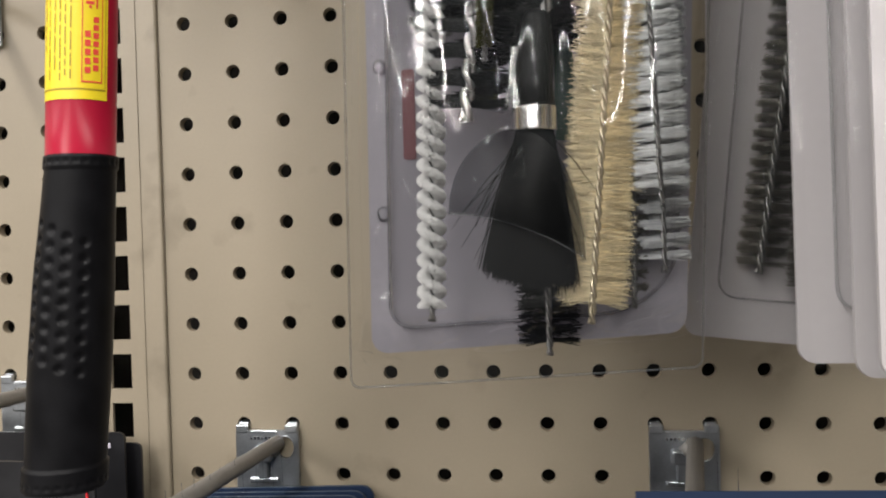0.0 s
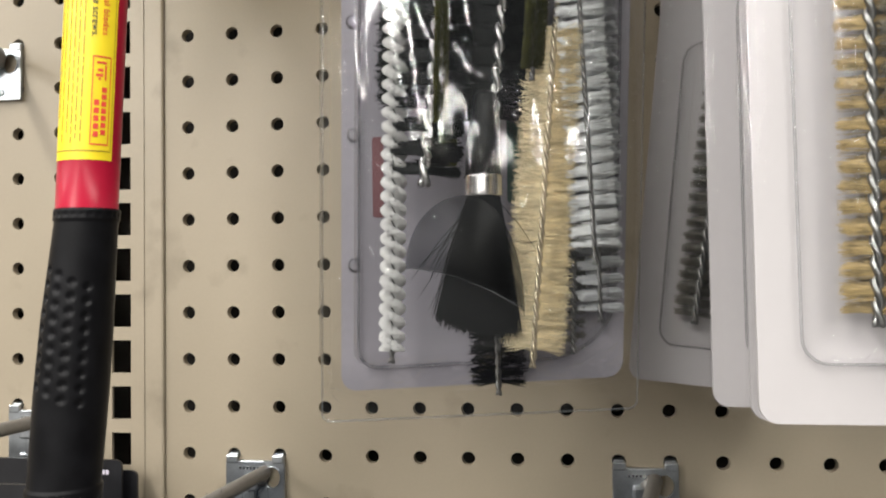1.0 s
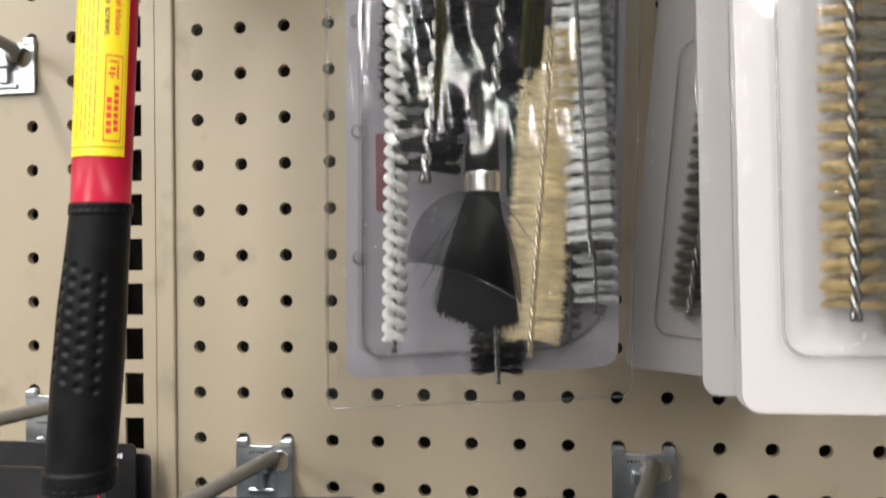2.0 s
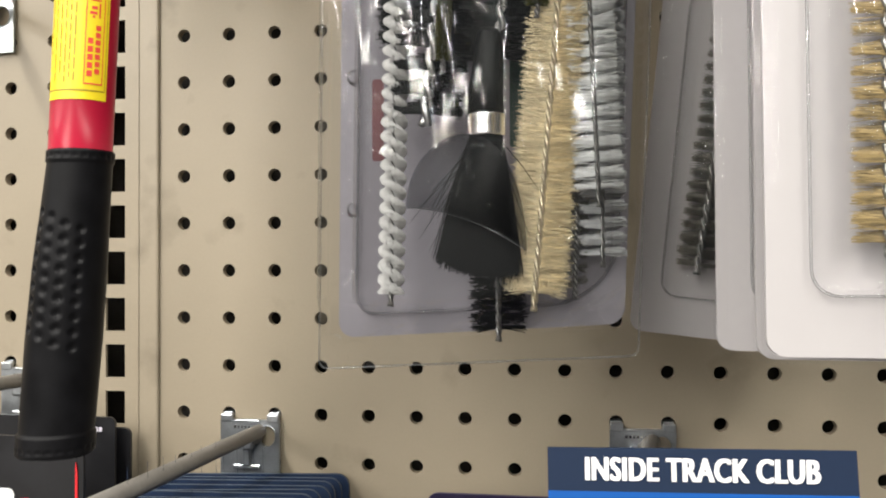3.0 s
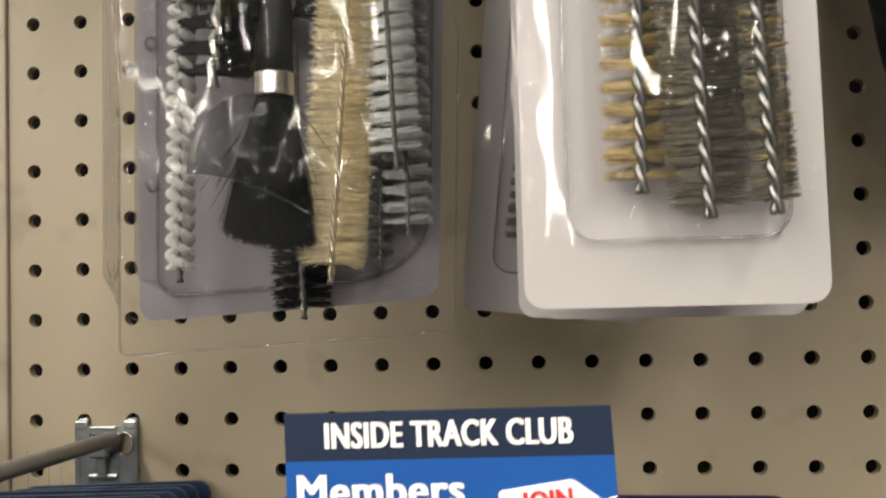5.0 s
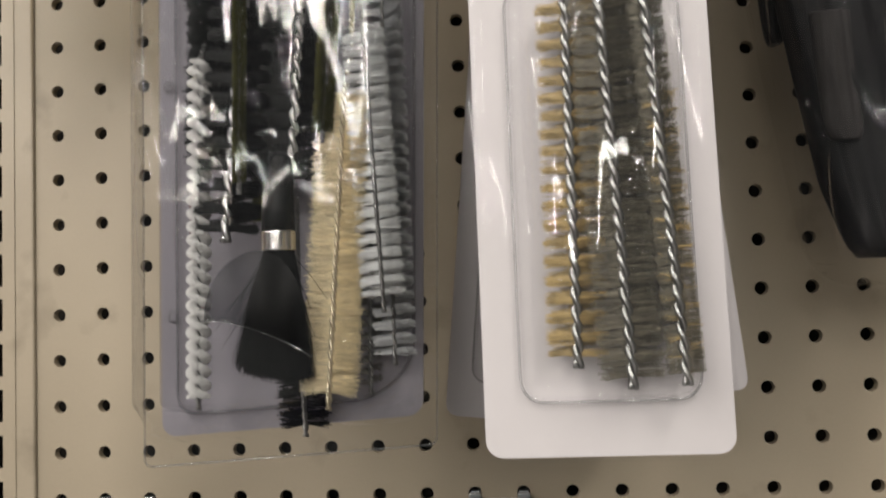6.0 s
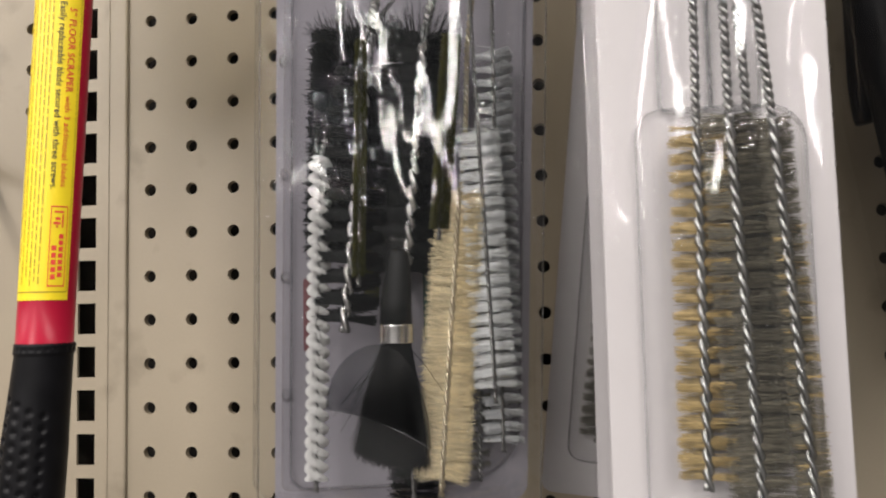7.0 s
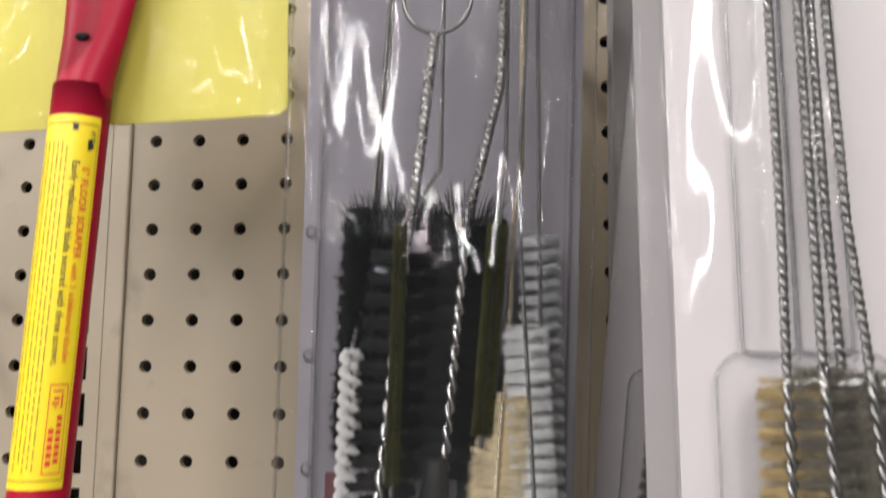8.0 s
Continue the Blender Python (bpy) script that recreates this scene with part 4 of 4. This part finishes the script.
def folded(name, x_low, x_high, half_low, half_high, z0, z1, y0, depth, seed, material):
    """A soft folded length of cloth between two heights, with lengthwise folds and a rounded lower end."""
    na, nz = 72, 70
    verts, faces = [], []
    for j in range(nz + 1):
        q = j / nz
        z = z0 + (z1 - z0) * q
        mx = x_low + (x_high - x_low) * q
        hw = (half_low + (half_high - half_low) * q) * min(1, 0.55 + (q * 9) ** 0.5 * 0.45)
        for k in range(na):
            a = 2 * math.pi * k / na
            c = math.cos(a)
            r = 1 + 0.05 * noise.noise(Vector((c * 2 + seed, z * 18, math.sin(a) * 2)))
            fold = 0.30 * noise.noise(Vector((c * 3.2 + seed, z * 7, seed))) + 0.10 * noise.noise(Vector((c * 8, z * 30, seed)))
            verts.append((mx + hw * r * c, y0 + depth * (math.sin(a) * (1 + fold)), z))
    for j in range(nz):
        for k in range(na):
            a, b = j * na + k, j * na + (k + 1) % na
            faces.append((a, b, b + na, a + na))
    faces += [tuple(range(na))[::-1], tuple(nz * na + k for k in range(na))]
    link_mesh(name, verts, faces, material, goods, True, "folded black material")


folded("black_goods", 0.4125, 0.3860, 0.0200, 0.0430, 1.4130, 1.715, -0.072, 0.012, 3, M_GOODS)
folded("black_goods", 0.4500, 0.4450, 0.0240, 0.0300, 1.4080, 1.712, -0.082, 0.011, 8, M_GOODS2)
folded("black_goods", 0.3765, 0.3750, 0.0060, 0.0060, 1.5120, 1.700, -0.060, 0.006, 5, M_GOODS)
folded("grey_lining", 0.3960, 0.3930, 0.0085, 0.0090, 1.4620, 1.5170, -0.0820, 0.0045, 11, M_GOODS2)
v, f = heightfield(0.3580, 0.485, 1.4010, 1.7255, (0.02, 0.02, 0.004, 0.004), 0.034, 0.028, -0.064, 70, 130, 0.009, 51)
v = [(x + max(0, 1.56 - z) * (0.10 if x > 0.40 else 0.16), y, z) for x, y, z in v]
link_mesh("clear_bag", v, f, M_GOODSBAG, goods, True, "wrinkled clear bag")

# ---- club sign and label holder ----
sign = thing("shelf_sign", "blue and navy club sign card above a price label", "sign", "", pose(0.1961, -0.2300, 1.3066, 0, -0.9, 0))
W, SX = 0.0674, 0.0
bm = bmesh.new()
plate(bm, [(0, 0), (W, 0), (W - 0.0006, 0.0238), (0, 0.0238)], -0.0004, 0)
part("blue_panel", bm, M_SIGNB, sign)
bm = bmesh.new()
plate(bm, [(0, 0.0238), (W - 0.0006, 0.0238), (W - 0.0010, 0.0336), (0, 0.0336)], -0.0004, 0)
part("navy_panel", bm, M_SIGNN, sign)
ys = -0.00055
flat_text("INSIDE TRACK CLUB", 0.0074, 0.0500, 0.0, 0.0086, ys, 0.0264, M_SIGNW, sign)
flat_text("Members", 0.0092, 0.0338, 0.0, 0.0026, ys, 0.0147, M_SIGNW, sign)
flat_text("Save More", 0.0090, 0.0374, 0.0, 0.0026, ys, 0.0058, M_SIGNW, sign)
bm = bmesh.new()
plate(bm, [(0.0444, 0.0062), (0.0582, 0.0075), (0.0592, 0.0080), (0.0655, 0.0140), (0.0590, 0.0188), (0.0578, 0.0192), (0.0440, 0.0172), (0.0434, 0.0166), (0.0438, 0.0066)], -0.0008, -0.0004)
part("tag_shape", bm, M_SIGNW, sign, "white tag shape")
flat_text("JOIN", 0.0058, 0.0100, 0.0, 0.0482, -0.001, 0.0128, M_SIGNR, sign, lean=5)
flat_text("NOW", 0.0058, 0.0104, 0.0, 0.0484, -0.001, 0.0080, M_SIGNR, sign, lean=5)
bm = bmesh.new()
plate(bm, [(0.0615 + 0.0017 * math.cos(a), 0.0136 + 0.0017 * math.sin(a)) for a in [2 * math.pi * i / 20 for i in range(20)]], -0.0010, -0.0008)
part("tag_eye", bm, M_SIGNB, sign)
v1 = sweep([(0.0615, -0.0011, 0.0136), (0.0642, -0.0012, 0.0150), (0.0668, -0.0011, 0.0158)], 0.00022, 6)
v2 = sweep([(0.0615, -0.0011, 0.0136), (0.0645, -0.0012, 0.0138), (0.0668, -0.0011, 0.0134)], 0.00022, 6)
v, f = join([v1, v2])
link_mesh("tag_string", v, f, M_SIGNW, sign, True, "white printed string")

holder = thing("label_holder", "clear plastic holder with a cream price label", "label holder", "", pose(0.1930, -0.2300, 1.3066, 0, -0.9, 0))
bm = bmesh.new()
plate(bm, outline(0.0035, 0.0700, -0.044, -0.0006, 0.0006), -0.0006, -0.0002)
part("paper_label", bm, M_CREAM, holder, "cream paper label")
v, f = heightfield(0, 0.0736, -0.046, 0.0012, (0.001,) * 4, 0.0024, 0.0016, -0.0008, 40, 20, 0.0002, 61)
link_mesh("cover", v, f, M_HOLDER, holder, True, "clear cover")
bm = bmesh.new()
box(bm, 0, 0.0736, 0.0004, 0.0016, -0.046, 0.0006, 0.0003)
part("back", bm, M_HOLDER, holder)
for x0, x1, z in ((0.0060, 0.0098, -0.0042), (0.0060, 0.0110, -0.0065), (0.0060, 0.0112, -0.0088), (0.0060, 0.0112, -0.0111), (0.0295, 0.0308, -0.0052), (0.0560, 0.0612, -0.0052), (0.0560, 0.0600, -0.0076), (0.0640, 0.0652, -0.0052), (0.0668, 0.0680, -0.0052), (0.0668, 0.0680, -0.0076)):
    n = max(1, int((x1 - x0) / 0.0014))
    for k in range(n):
        bar(x0 + (x1 - x0) * k / n, x0 + (x1 - x0) * (k + 0.75) / n, -0.0006, z - 0.0008, z + 0.0008, M_FAINT, holder)
bar(0.0135, 0.0215, -0.0006, -0.0027, -0.0021, M_FAINT, holder)
flat_text("PIECE", 0.0027, 0.0078, 0.0, 0.0322, -0.00065, -0.0061, M_FAINT, holder)
flat_text("DETAIL BRUSH SET", 0.0027, 0.0290, 0.0, 0.0212, -0.00065, -0.0090, M_FAINT, holder)
flat_text("$", 0.0062, 0.0030, 0.01, 0.0256, -0.00065, -0.0142, M_INKK, holder)
flat_text("2", 0.0112, 0.0060, 0.02, 0.0304, -0.00065, -0.0186, M_INKK, holder)
flat_text("46", 0.0062, 0.0076, 0.01, 0.0382, -0.00065, -0.0142, M_INKK, holder)
